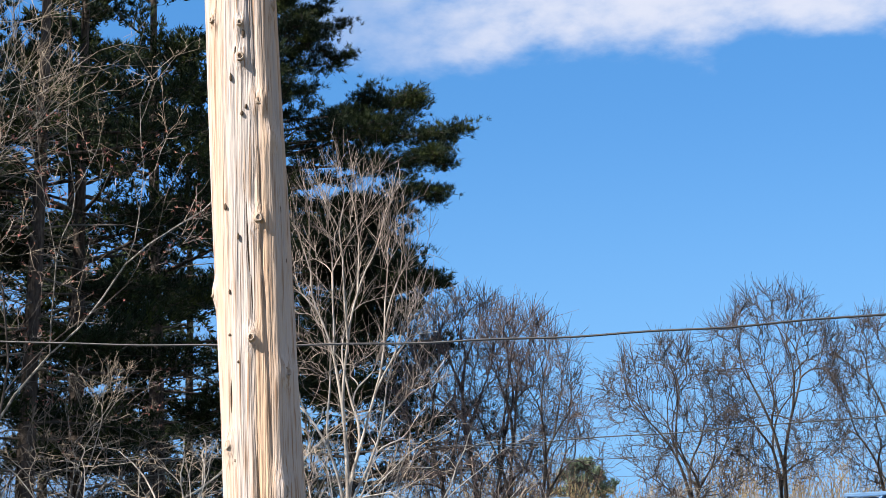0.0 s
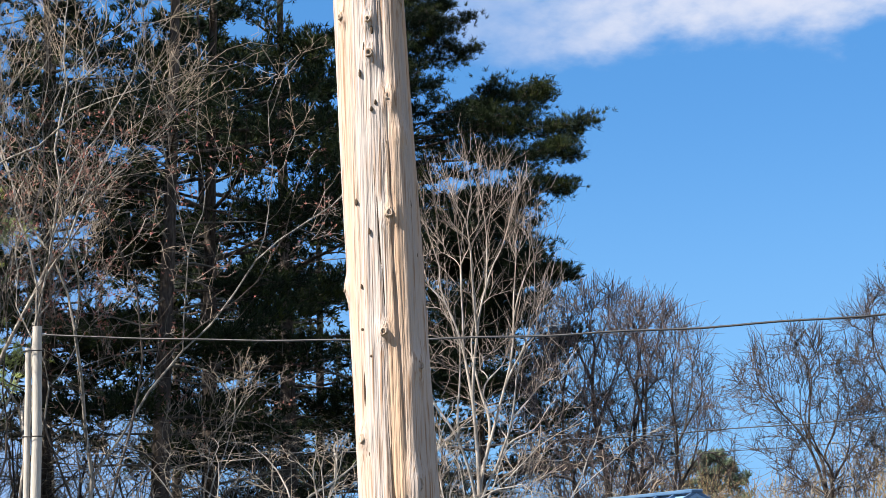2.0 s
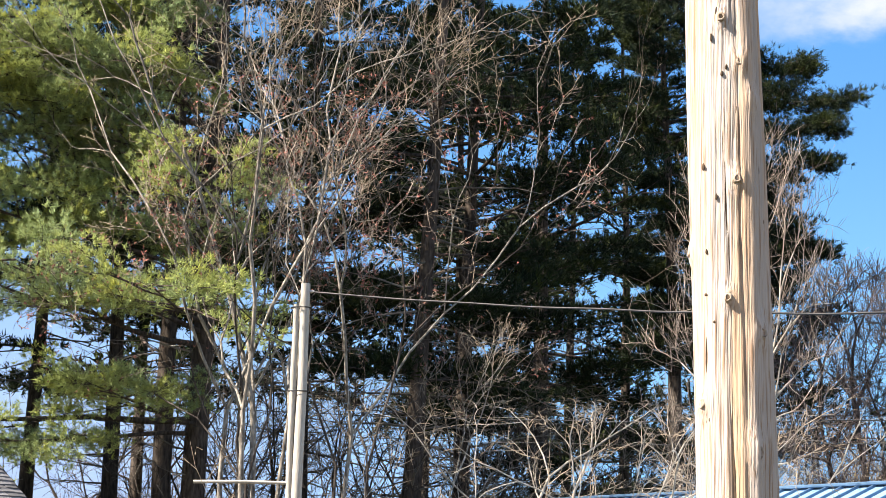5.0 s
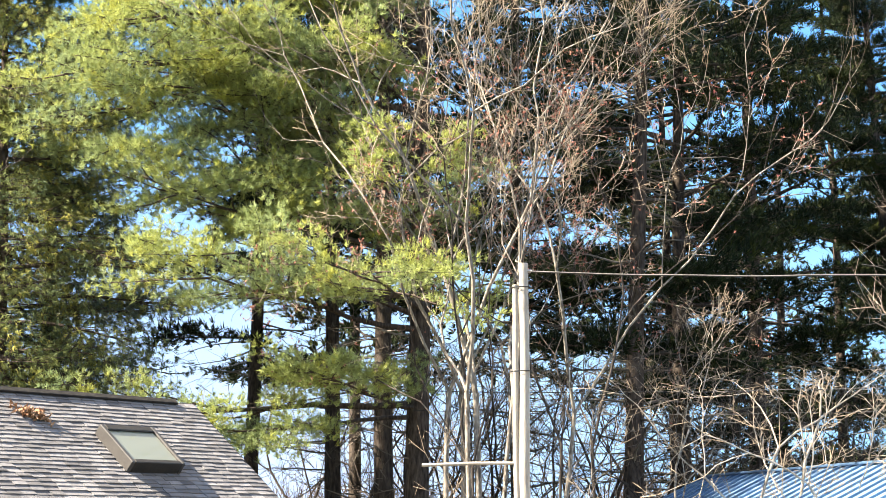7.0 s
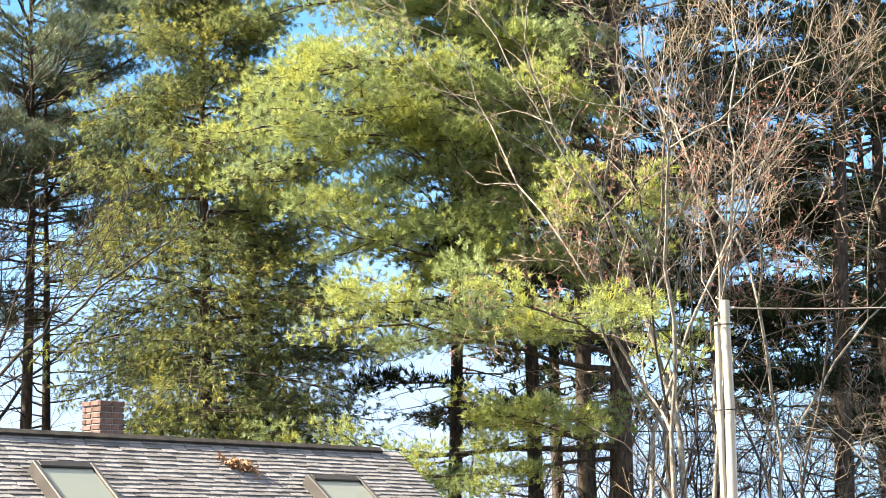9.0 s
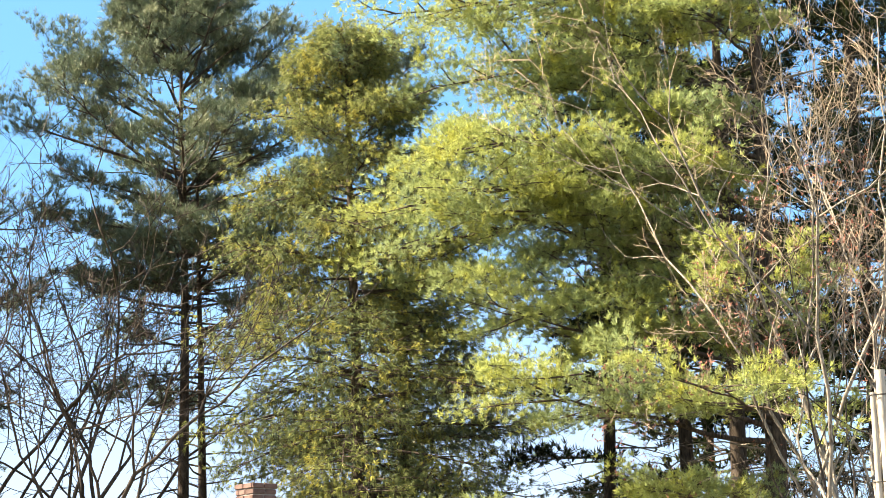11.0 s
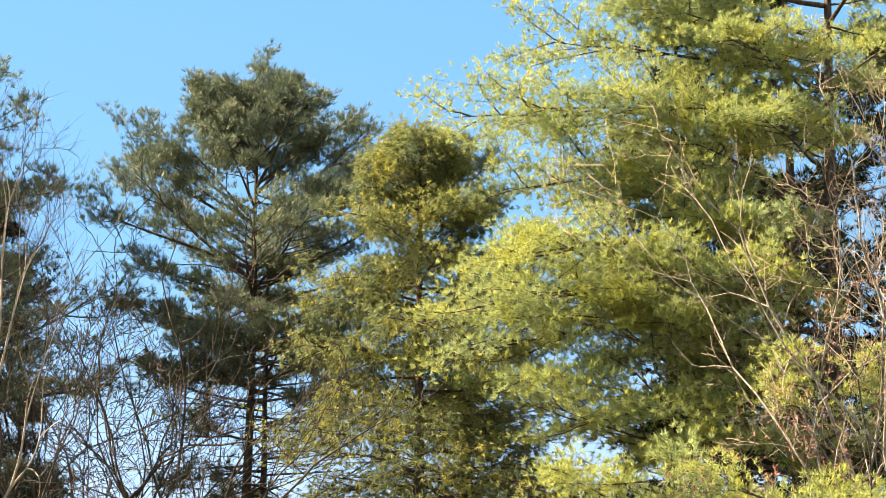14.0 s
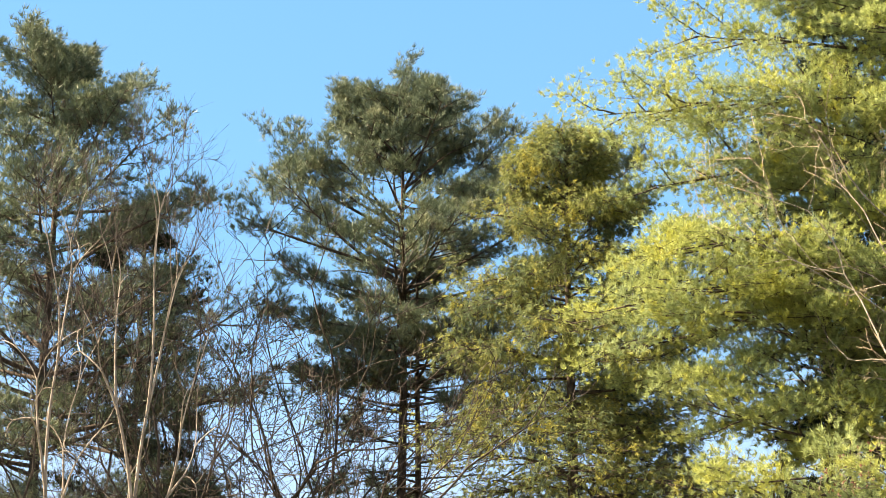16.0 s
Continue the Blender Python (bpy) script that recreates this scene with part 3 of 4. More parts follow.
    f = np.stack([i * n + j, i * n + (j + 1) % n, (i + 1) * n + (j + 1) % n, (i + 1) * n + j], -1).reshape(-1, 4)
    piece("log", [(v, f)], M["pole"], pole, smooth=True)

    def on_pole(a, z, out):
        r = 0.1603 - 0.0068 * z + out
        return np.array([r * math.cos(a) + lean[0] * z, r * math.sin(a) + lean[1] * z, z])

    # open checks, the deepest ones dark to the bottom
    for a, w, dep, z0, z1 in CHECKS:
        if dep < 0.0075 or a > 0:
            continue
        z = np.linspace(max(z0, 1.3), min(z1, 4.6), 60)
        c = a + 0.035 * np.sin(z * 1.7 + a * 9) + 0.02 * np.sin(z * 6.1 + a * 5) + 0.008 * np.sin(z * 23 + a * 3)
        r = 0.1603 - 0.0068 * z - dep * 0.86
        p = np.stack([r * np.cos(c) + lean[0] * z, r * np.sin(c) + lean[1] * z, z], -1)
        piece("check", [tubes(p[None], [0.0032 + dep * 0.12], [0.003], 5)], M["crack"], pole, "dark drying crack")
    for a, z, s in knots:
        # a raised ring of wood round a sunken dark core
        seat = Matrix.Translation(on_pole(a, z, 0.012)) @ Matrix.Rotation(a, 4, "Z")
        bm = bmesh.new()
        rings, turns = ((1.1, -0.35), (0.86, 0.16), (0.66, 0.34), (0.48, 0.26), (0.36, -0.02), (0.2, -0.1)), 18
        loops = []
        for rr, out in rings:
            loop = []
            for i in range(turns):
                g = i * 2 * math.pi / turns
                wob = 1 + 0.09 * math.sin(3 * g + a * 7) + 0.06 * math.sin(5 * g + z * 4)
                loop.append(bm.verts.new((out * s * (0.8 + 0.3 * math.sin(g + z)), rr * s * 0.52 * wob * math.cos(g), rr * s * 0.64 * wob * math.sin(g))))
            loops.append(loop)
        for lo, hi in zip(loops, loops[1:]):
            for i in range(turns):
                bm.faces.new((lo[i], lo[(i + 1) % turns], hi[(i + 1) % turns], hi[i])).smooth = True
        bm.faces.new(loops[-1])
        bmesh.ops.recalc_face_normals(bm, faces=bm.faces)
        bm.transform(seat)
        knot = part("knot", bm, M["knot"], pole, "pale raised ring round a branch knot")
        bm = bmesh.new()
        bmesh.ops.create_uvsphere(bm, u_segments=9, v_segments=6, radius=1)
        for q in bm.verts:
            q.co = Vector((q.co.x * s * 0.10, q.co.y * s * 0.19 + 0.1 * s, q.co.z * s * 0.24 * (1 + 0.3 * q.co.y)))
        bm.transform(seat)
        part("core", bm, M["crack"], knot, "dark sunken core")
    # dark slits below the knots and small spike holes
    marks = [(-1.87, 3.533, 0.005, 0.028), (-1.6, 3.392, 0.006, 0.018), (-1.48, 3.417, 0.005, 0.018), (-2.2, 3.043, 0.007, 0.024), (-1.84, 2.926, 0.005, 0.022), (-0.61, 3.032, 0.006, 0.028), (-2.21, 2.564, 0.007, 0.009), (-2.16, 2.723, 0.004, 0.016), (-1.98, 2.462, 0.005, 0.008), (-1.46, 3.71, 0.006, 0.05), (-1.25, 3.254, 0.004, 0.04), (-2.25, 2.12, 0.012, 0.055), (-1.05, 1.961, 0.018, 0.035), (-0.6, 3.281, 0.009, 0.03), (-0.61, 2.405, 0.011, 0.03), (-1.71, 3.634, 0.004, 0.03), (-0.47, 2.841, 0.005, 0.02), (-1.16, 3.407, 0.008, 0.025), (-2.23, 2.347, 0.003, 0.12)]
    for a, z, w, h in marks:
        bm = bmesh.new()
        bmesh.ops.create_uvsphere(bm, u_segments=8, v_segments=6, radius=1)
        for q in bm.verts:
            q.co = Vector((q.co.x * 0.005, q.co.y * w * (1 - 0.5 * q.co.z), q.co.z * h * 0.6))
        bm.transform(Matrix.Translation(on_pole(a, z, 0.001)) @ Matrix.Rotation(a, 4, "Z"))
        part("spike_hole", bm, M["crack"], pole, "dark slit in the wood")


wood_pole()


# ---- small pole with a conduit and a cross bar ----
def post_chunk(base, topz, r0, r1, lean=(0, 0), sides=12, seed=0):
    rng = np.random.default_rng(seed)
    k = 14
    z = np.linspace(0, topz, k)
    path = np.stack([lean[0] * z, lean[1] * z, z], -1)[None] + np.array(base)
    path[0, 1:-1, :2] += rng.normal(size=(k - 2, 2)) * 0.008
    v, f = tubes(path, [r0], [r1], sides)
    cap = np.arange((k - 1) * sides, k * sides)
    top_v = path[0, -1] + [0, 0, 0.012]
    v = np.concatenate([v, top_v[None]])
    tri = np.stack([cap, np.roll(cap, -1), np.full(sides, len(v) - 1)], -1)
    return [(v[:-1], f), (np.concatenate([v[cap], top_v[None]]), np.stack([np.arange(sides), np.roll(np.arange(sides), -1), np.full(sides, sides)], -1))]


P2 = (-9.735, 33.42)
P2_TOP = 6.51


def service_pole():
    z0 = ground_z(*P2)
    pole = thing("service_pole", (P2[0], P2[1], z0), "grey weathered service pole with a second post strapped on", "utility pole")
    piece("post", post_chunk((0, 0, -0.3), P2_TOP - z0 + 0.3, 0.115, 0.085, sides=14), M["post"], pole, smooth=True)
    piece("side_post", post_chunk((-0.155, -0.03, -0.3), P2_TOP - z0 - 0.10, 0.07, 0.055, seed=4), M["post"], pole, "thinner grey post tied alongside", smooth=True)
    for h in (P2_TOP - z0 - 0.45, P2_TOP - z0 - 2.0):
        th = np.linspace(0, 2 * np.pi, 25)
        loop = np.stack([-0.06 + 0.19 * np.cos(th), 0.115 * np.sin(th), np.full(25, h)], -1)[None]
        piece("strap", [tubes(loop, [0.012], [0.012], 5)], M["cable"], pole, "thin dark strap")
    bar = np.array([[[-0.1, 0.0, 2.83 - z0], [-0.9, -0.28, 2.83 - z0], [-1.80, -0.56, 2.80 - z0]]])
    piece("crossbar", [tubes(bar, [0.032], [0.032], 8)], M["post"], pole, "pale horizontal rail fixed to the post", smooth=True)
    bm = bmesh.new()
    bmesh.ops.create_cone(bm, cap_ends=True, segments=10, radius1=0.035, radius2=0.025, depth=0.09)
    bm.transform(Matrix.Translation((0.12, 0, P2_TOP - z0 - 0.15)) @ Matrix.Rotation(radians(90), 4, "Y"))
    part("insulator", bm, M["bare_wire"], pole, "small pale wire clamp")


service_pole()


def cable(name, a, b, sag, r, mat, label):
    u = np.linspace(0, 1, 60)
    p = np.outer(1 - u, a) + np.outer(u, b)
    p[:, 2] -= 4 * sag * u * (1 - u)
    p[:, 2] += 0.012 * np.sin(u * 61) * (u * (1 - u) * 4)
    ob = new(name, mesh_from(name, [tubes(p[None], [r], [r], 6)], M[mat], True))
    return tagged(ob, label, "cable", "overhead cables")


cable("overhead_cable", (P2[0] + 0.15, P2[1], P2_TOP - 0.16), (14.0, 26.0, 5.95), 0.62, 0.019, "cable", "black overhead cable strung from the small pole")
cable("overhead_cable", (-14.4, 41.0, 4.8), (12.0, 27.5, 4.33), 0.42, 0.011, "cable", "thin black overhead wire crossing the trees")
cable("overhead_cable", (-14.4, 41.0, 4.35), (12.0, 27.7, 4.12), 0.50, 0.007, "cable", "very thin lower overhead wire crossing the trees")


# ---- house with skylights ----
RIDGE_L, RIDGE_U, RIDGE_N, RIDGE_Z, PITCH = np.array([-14.106, 16.356]), np.array([0.3313, 0.9435]), np.array([0.9435, -0.3313]), 3.33, radians(39.5)


def slope_frame(a, s, lift=0.0, back=False):
    """Pose on the roof at a along the ridge and s (level metres) down the slope: x along the ridge, y up the slope, z out."""
    n = -RIDGE_N if back else RIDGE_N
    xy = RIDGE_L + RIDGE_U * a + n * s
    z = RIDGE_Z - math.tan(PITCH) * s
    x = Vector((RIDGE_U[0], RIDGE_U[1], 0)) * (-1 if back else 1)
    y = Vector((-n[0] * math.cos(PITCH), -n[1] * math.cos(PITCH), math.sin(PITCH)))
    o = x.cross(y)
    m = Matrix((x, y, o)).transposed().to_4x4()
    return Matrix.Translation(Vector((xy[0], xy[1], z)) + o * lift) @ m


def box(bm, size, m, bevel=0.0):
    g = bmesh.ops.create_cube(bm, size=1)
    bmesh.ops.scale(bm, vec=size, verts=g["verts"])
    if bevel:
        e = list({e for q in g["verts"] for e in q.link_edges})
        r = bmesh.ops.bevel(bm, geom=e, offset=bevel, segments=1, affect="EDGES")
        vs = list({q for fc in r["faces"] for q in fc.verts} | {q for q in g["verts"] if q.is_valid})
    else:
        vs = g["verts"]
    bmesh.ops.transform(bm, matrix=m, verts=vs)


def build_house():
    A0, A1, HALF = -4.0, 7.31, 3.6
    mid = RIDGE_L + RIDGE_U * (A0 + A1) / 2
    z0 = ground_z(*mid)
    house = thing("house", (mid[0], mid[1], z0), "low house with a grey shingled gable roof and skylights", "house")
    inv = Matrix.Translation((-mid[0], -mid[1], -z0))
    for back in (False, True):
        bm = bmesh.new()
        L = HALF / math.cos(PITCH)
        box(bm, (A1 - A0, L, 0.12), inv @ slope_frame((A0 + A1) / 2, HALF / 2, -0.075, back))
        deck = part("roof", bm, M["shingle_gap"], house, "grey asphalt shingle roof")
        if back:
            continue
        front = deck
    # walls and gables
    eave = RIDGE_Z - math.tan(PITCH) * (HALF - 0.35)
    for sgn in (1, -1):
        bm = bmesh.new()
        c = mid + RIDGE_N * sgn * (HALF - 0.4)
        box(bm, (A1 - A0 - 0.5, 0.16, eave - z0 - 0.1), inv @ Matrix.Translation((c[0], c[1], (eave + z0) / 2)) @ Matrix.Rotation(math.atan2(RIDGE_U[1], RIDGE_U[0]), 4, "Z"))
        part("wall", bm, M["siding"], house)
    for a in (A0 + 0.3, A1 - 0.3):
        c = RIDGE_L + RIDGE_U * a
        h = HALF - 0.42
        pts = []
        for dx in (-0.08, 0.08):
            for s, z in ((-h, z0), (h, z0), (h, eave - 0.12), (0, RIDGE_Z - 0.22), (-h, eave - 0.12)):
                xy = c + RIDGE_U * dx + RIDGE_N * s - mid
                pts.append((xy[0], xy[1], z - z0))
        bm = bmesh.new()
        vs = [bm.verts.new(q) for q in pts]
        bm.faces.new(vs[:5])
        bm.faces.new(vs[5:][::-1])
        for i in range(5):
            bm.faces.new((vs[i], vs[(i + 1) % 5], vs[5 + (i + 1) % 5], vs[5 + i]))
        bmesh.ops.recalc_face_normals(bm, faces=bm.faces)
        part("gable_wall", bm, M["siding"], house)
    # rake boards and ridge cap
    for back in (False, True):
        bm = bmesh.new()
        box(bm, (0.05, HALF / math.cos(PITCH) - 0.02, 0.16), inv @ slope_frame(A1 + 0.028, HALF / 2, -0.085, back), 0.006)
        part("rake_board", bm, M["ridge_cap"], house, "grey-brown rake board")
    for back in (False, True):
        bm = bmesh.new()
        box(bm, (A1 - A0 - 0.35, 0.09, 0.035), inv @ slope_frame((A0 + A1 - 0.35) / 2, 0.05, 0.04, back), 0.006)
        part("ridge_cap", bm, M["ridge_cap"], house, "dark raised ridge vent")
    # skylights
    for a0, a1, s0, s1 in ((4.95, 5.86, 0.66, 1.24), (0.96, 1.78, 0.60, 1.20)):
        w, ln = a1 - a0, (s1 - s0) / math.cos(PITCH)
        ca, cs = (a0 + a1) / 2, (s0 + s1) / 2
        base = inv @ slope_frame(ca, cs, 0.0)
        bm = bmesh.new()
        box(bm, (w - 0.10, ln - 0.10, 0.12), base @ Matrix.Translation((0, 0, 0.06)))
        sky = part("skylight", bm, M["dark_frame"], house, "raised deck-mounted skylight")
        for px_, py_, sx, sy, mat in ((-w / 2 + 0.03, 0, 0.06, ln, "frame"), (w / 2 - 0.03, 0, 0.06, ln, "frame"), (0, ln / 2 - 0.05, w - 0.126, 0.10, "dark_frame"), (0, -ln / 2 + 0.035, w - 0.126, 0.07, "dark_frame")):
            bm = bmesh.new()
            box(bm, (sx, sy, 0.17), base @ Matrix.Translation((px_, py_, 0.088)), 0.01)
            part("frame", bm, M[mat], sky)
        bm = bmesh.new()
        box(bm, (w - 0.13, ln - 0.18, 0.02), base @ Matrix.Translation((0, -0.01, 0.135)))
        part("pane", bm, M["glass"], sky, "pale greenish reflecting glass")
    # chimney behind the ridge
    cxy = RIDGE_L + RIDGE_U * 3.00 - RIDGE_N * 0.75
    ctop = 3.81
    rot = Matrix.Rotation(math.atan2(RIDGE_U[1], RIDGE_U[0]), 4, "Z")
    bm = bmesh.new()
    cz0 = RIDGE_Z - 1.2
    box(bm, (0.335, 0.335, ctop - cz0 - 0.06), inv @ Matrix.Translation((cxy[0], cxy[1], (ctop + cz0) / 2)) @ rot)
    chimney = part("chimney", bm, M["mortar"], house, "small red-brown brick chimney")
    bm = bmesh.new()
    box(bm, (0.165, 0.07, 0.058), Matrix.Identity(4), 0.005)
    me = bpy.data.meshes.new("brick")
    bm.to_mesh(me)
    bm.free()
    me.materials.append(M["brick"])
    rows = int((ctop - RIDGE_Z + 0.8) / 0.072)
    for r in range(rows):
        z = ctop - 0.03 - r * 0.072
        for side in range(4):
            for c in (-1, 1):
                x = c * 0.0875 + (0.012 if r % 2 else -0.012)
                ob = new("brick", me)
                ob.parent = chimney
                q = Matrix.Rotation(side * math.pi / 2, 4, "Z") @ Matrix.Translation((x, -0.142 - 0.012 * (r == 0), 0))
                ob.matrix_basis = inv @ Matrix.Translation((cxy[0], cxy[1], z)) @ rot @ q
    # leaf litter caught on the roof
    rng = np.random.default_rng(8)
    litter = thing("leaf_litter", tuple(slope_frame(4.13, 0.43, 0.02).translation), "clump of orange-brown leaves caught on the shingles", "leaves")
    m = slope_frame(4.13, 0.43, 0.02).to_3x3()
    c = np.stack([rng.normal(size=90) * 0.10, rng.normal(size=90) * 0.045 - 0.0, rng.random(90) * 0.05], -1)
    c[:, 1] -= 0.35 * c[:, 0]
    c = c @ np.array(m).T
    piece("leaves", [needles(rng, c, unit(rng.normal(size=(90, 3)) + [0, 0, 0.6]), 3, 0.07, 0.6, 0.022)], M["moss"], litter)
    # shingle courses, nearest strip as pieces of their own
    course, width, gap = 0.080, 0.21, 0.010
    bm = bmesh.new()
    box(bm, (width - gap, 0.10, 0.015), Matrix.Rotation(radians(-8.0), 4, "X"), 0.0)
    me = bpy.data.meshes.new("shingle")
    bm.to_mesh(me)
    bm.free()
    me.materials.append(M["shingle"])
    pv = np.array([q.co for q in me.vertices])
    pf = np.array([list(p.vertices) for p in me.polygons])
    chunks, made = [], 0
    srow = 0
    L = HALF / math.cos(PITCH)
    while srow * course < L - 0.1:
        s = (0.10 + srow * course) * math.cos(PITCH)
        shift = rng.random() * width
        a = A0 + shift - width / 2 + 0.02
        while a < A1 - 0.03:
            m = slope_frame(a + width / 2, s + rng.normal() * 0.004, 0.006 + rng.random() * 0.007)
            if a + width > A1:
                m = slope_frame((a + A1) / 2, s, 0.008) @ Matrix.Diagonal(((A1 - a) / width, 1, 1, 1))
            if a > 3.0 and srow < 17 and made < 290:
                ob = new("shingle", me)
                ob.parent = front
                ob.matrix_basis = inv @ m
                made += 1
            else:
                mm = np.array(inv @ m)
                chunks.append((pv @ mm[:3, :3].T + mm[:3, 3], pf))
            a += width
        srow += 1
    rest = piece("shingles", chunks, M["shingle"], front, "staggered grey asphalt shingles")
    tagged(rest, kind="stuff")


build_house()


# ---- long shed with a blue metal roof ----
def metal_shed(name, a, b, ridge_z, half, pitch, label, seam=0.45):
    a, b = np.array(a), np.array(b)
    ln = np.linalg.norm(b - a)
    u = (b - a) / ln
    n = np.array([-u[1], u[0]])
    mid = (a + b) / 2
    z0 = ground_z(*mid)
    shed = thing(name, (mid[0], mid[1], z0), label, "shed")
    rot = Matrix.Rotation(math.atan2(u[1], u[0]), 4, "Z")
    L = half / math.cos(pitch)
    for sgn in (1, -1):
        tilt = Matrix.Translation((0, 0, ridge_z - z0)) @ rot @ Matrix.Rotation(-sgn * pitch, 4, "X")
        bm = bmesh.new()
        box(bm, (ln, L, 0.05), tilt @ Matrix.Translation((0, sgn * L / 2, -0.03)))
        roof = part("roof", bm, M["metal_roof"], shed, "glossy blue-grey standing-seam metal roof")
        k = int(ln / seam)
        for i in range(k + 1):
            bm = bmesh.new()
            box(bm, (0.035, L, 0.045), tilt @ Matrix.Translation((-ln / 2 + 0.02 + i * (ln - 0.04) / k, sgn * L / 2, 0.018)), 0.004)
            part("seam", bm, M["metal_trim"], roof)
    bm = bmesh.new()
    box(bm, (ln + 0.02, 0.20, 0.05), Matrix.Translation((0, 0, ridge_z - z0 + 0.03)) @ rot, 0.01)
    part("ridge_cap", bm, M["metal_trim"], shed)
    eave = ridge_z - math.tan(pitch) * half
    for sgn in (1, -1):
        bm = bmesh.new()
        box(bm, (ln - 0.6, 0.12, eave - z0), rot @ Matrix.Translation((0, sgn * (half - 0.3), (eave - z0) / 2 - 0.03)))
        part("wall", bm, M["barn_wall"], shed)
    for e in (-1, 1):
        bm = bmesh.new()
        h = half - 0.3
        pts = [(e * (ln / 2 - 0.3) + dx, s, z) for dx in (-0.06, 0.06) for s, z in ((-h, 0), (h, 0), (h, eave - z0 - 0.08), (0, ridge_z - z0 - 0.14), (-h, eave - z0 - 0.08))]
        vs = [bm.verts.new(rot @ Vector(q)) for q in pts]
        bm.faces.new(vs[:5])
        bm.faces.new(vs[5:][::-1])
        for i in range(5):
            bm.faces.new((vs[i], vs[(i + 1) % 5], vs[5 + (i + 1) % 5], vs[5 + i]))
        bmesh.ops.recalc_face_normals(bm, faces=bm.faces)
        part("gable_wall", bm, M["barn_wall"], shed)
    return shed


metal_shed("shed", (1.61, 26.95), (-8.1, 43.3), 2.82, 3.0, radians(26), "long shed with a blue metal roof behind bare branches")
metal_shed("shed", (9.5, 21.5), (5.1, 24.5), 2.64, 2.2, radians(24), "smaller shed with a blue-grey metal roof")


# ---- conifers ----
LOW_BOUGHS = ((245, 3, 0.306, 7.6), (259, 5, 0.316, 6.9), (278, 2, 0.325, 7.6), (282, 4, 0.34, 5.9), (225, 1, 0.231, 5.8), (249, 1, 0.24, 5.0), (227, 0, 0.243, 8.8), (220, 6, 0.399, 7.9), (224, 7, 0.409, 6.1), (232, 5, 0.404, 4.4), (218, 1, 0.369, 7.0), (214, 7, 0.464, 7.3), (219, 8, 0.479, 5.4), (212, 10, 0.494, 8.9), (214, 9, 0.509, 6.5), (245, 2, 0.504, 5.0), (262, -2, 0.484, 4.6))
HIGH_BOUGHS = ((219, 8, 0.535, 9.0), (222, 8, 0.55, 6.9), (226, 10, 0.555, 4.8), (214, 12, 0.687, 9.1), (218, 9, 0.613, 7.8), (225, 8, 0.613, 6.0), (222, 10, 0.666, 7.3), (236, 10, 0.66, 5.4), (219, 17, 0.714, 5.3), (249, 8, 0.703, 4.4), (244, 8, 0.613, 4.7), (264, 6, 0.566, 4.1), (214, 13, 0.731, 6.8), (270, 9, 0.639, 4.2), (212, 9, 0.479, 7.9), (223, 10, 0.509, 7.4), (224, 6, 0.444, 6.4), (231, 6, 0.444, 5.1), (245, 3, 0.434, 4.1), (221, 6, 0.581, 8.5), (220, 13, 0.764, 6.4), (244, 7, 0.753, 5.0))
conifer("pine_tree", -14.5, 41.3, 27, 21, "large white pine with broad sunlit yellow-green boughs", radius=0.34, crown=0.66, reach=4.4, whorls=7, per=5, needle="yellow_needle", toward=250, top=0.35, gap=0.05,
        sides_n=12, twig_n=5, tuft_n=3, tuft=(15, 0.135, 0.6, 0.0086, 0.7), pad=(7, 40), droop=-4, stubs=60, shape=0.8, side_len=0.42, start=0.45, stub_len=2.6, flat=0.85, stub_bark="dead_twig", boughs=LOW_BOUGHS + HIGH_BOUGHS)
conifer("hemlock_tree", -23.2, 37.8, 18.4, 22, "dense hemlock with drooping olive-green sprays", radius=0.24, crown=0.10, reach=4.4, whorls=30, per=6, needle="hemlock_needle", top=0.2, droop=-12, rise=-0.05,
        tuft=(9, 0.13, 0.45, 0.0095, -0.6), pad=(10, 24, 0.30, 0.2, 1.0, 0.9), stubs=24, group="hemlocks", shape=0.5, gap=0.06)
BRUSH = (13, 0.17, 0.48, 0.0085, 1.0)
conifer("pine_tree", -29.9, 40.1, 20.8, 23, "tall white pine with a dense rounded top on a bare trunk", radius=0.22, crown=0.62, reach=4.3, whorls=11, per=6, needle="green_needle", top=0.45, droop=6,
        tuft=BRUSH, pad=(7, 48, 0.30, 0.35, 0.85), stubs=90, shape=0.42, stub_len=2.8)
conifer("pine_tree", -30.2, 41.4, 16.6, 24, "slimmer pine close beside its twin trunk", radius=0.19, crown=0.64, reach=4.2, whorls=7, per=4, needle="green_needle", top=0.5, gap=0.45, tuft=(12, 0.19, 0.5, 0.012, 0.8), stubs=80, stub_len=2.6, start=0.45)
conifer("pine_tree", -37.4, 34.2, 22.0, 25, "dark white pine rising behind bare birches", radius=0.24, crown=0.16, reach=5.4, whorls=20, per=5, needle="green_needle", top=0.5, gap=0.08, stubs=30, shape=0.5,
        tuft=(12, 0.18, 0.5, 0.0105, 0.9), pad=(9, 40, 0.30, 0.25, 1.0))
# these needles carry painted shade too
conifer("pine_tree", -38.6, 39.4, 18.4, 26, "dark pine with sparse lower boughs", radius=0.2, crown=0.42, tuft=(9, 0.19, 0.5, 0.014, 0.8), reach=4.2, whorls=10, per=5, needle="shade_painted_needle", gap=0.2, stubs=46, stub_len=2.6, shape=0.45, top=0.5, toward=180)
conifer("pine_tree", -25.6, 44.5, 20.6, 27, "dark pine crown behind the hemlock", radius=0.22, crown=0.25, tuft=BRUSH, reach=3.8, whorls=9, per=5, needle="green_needle", stubs=30, shape=0.5, start=0.4)
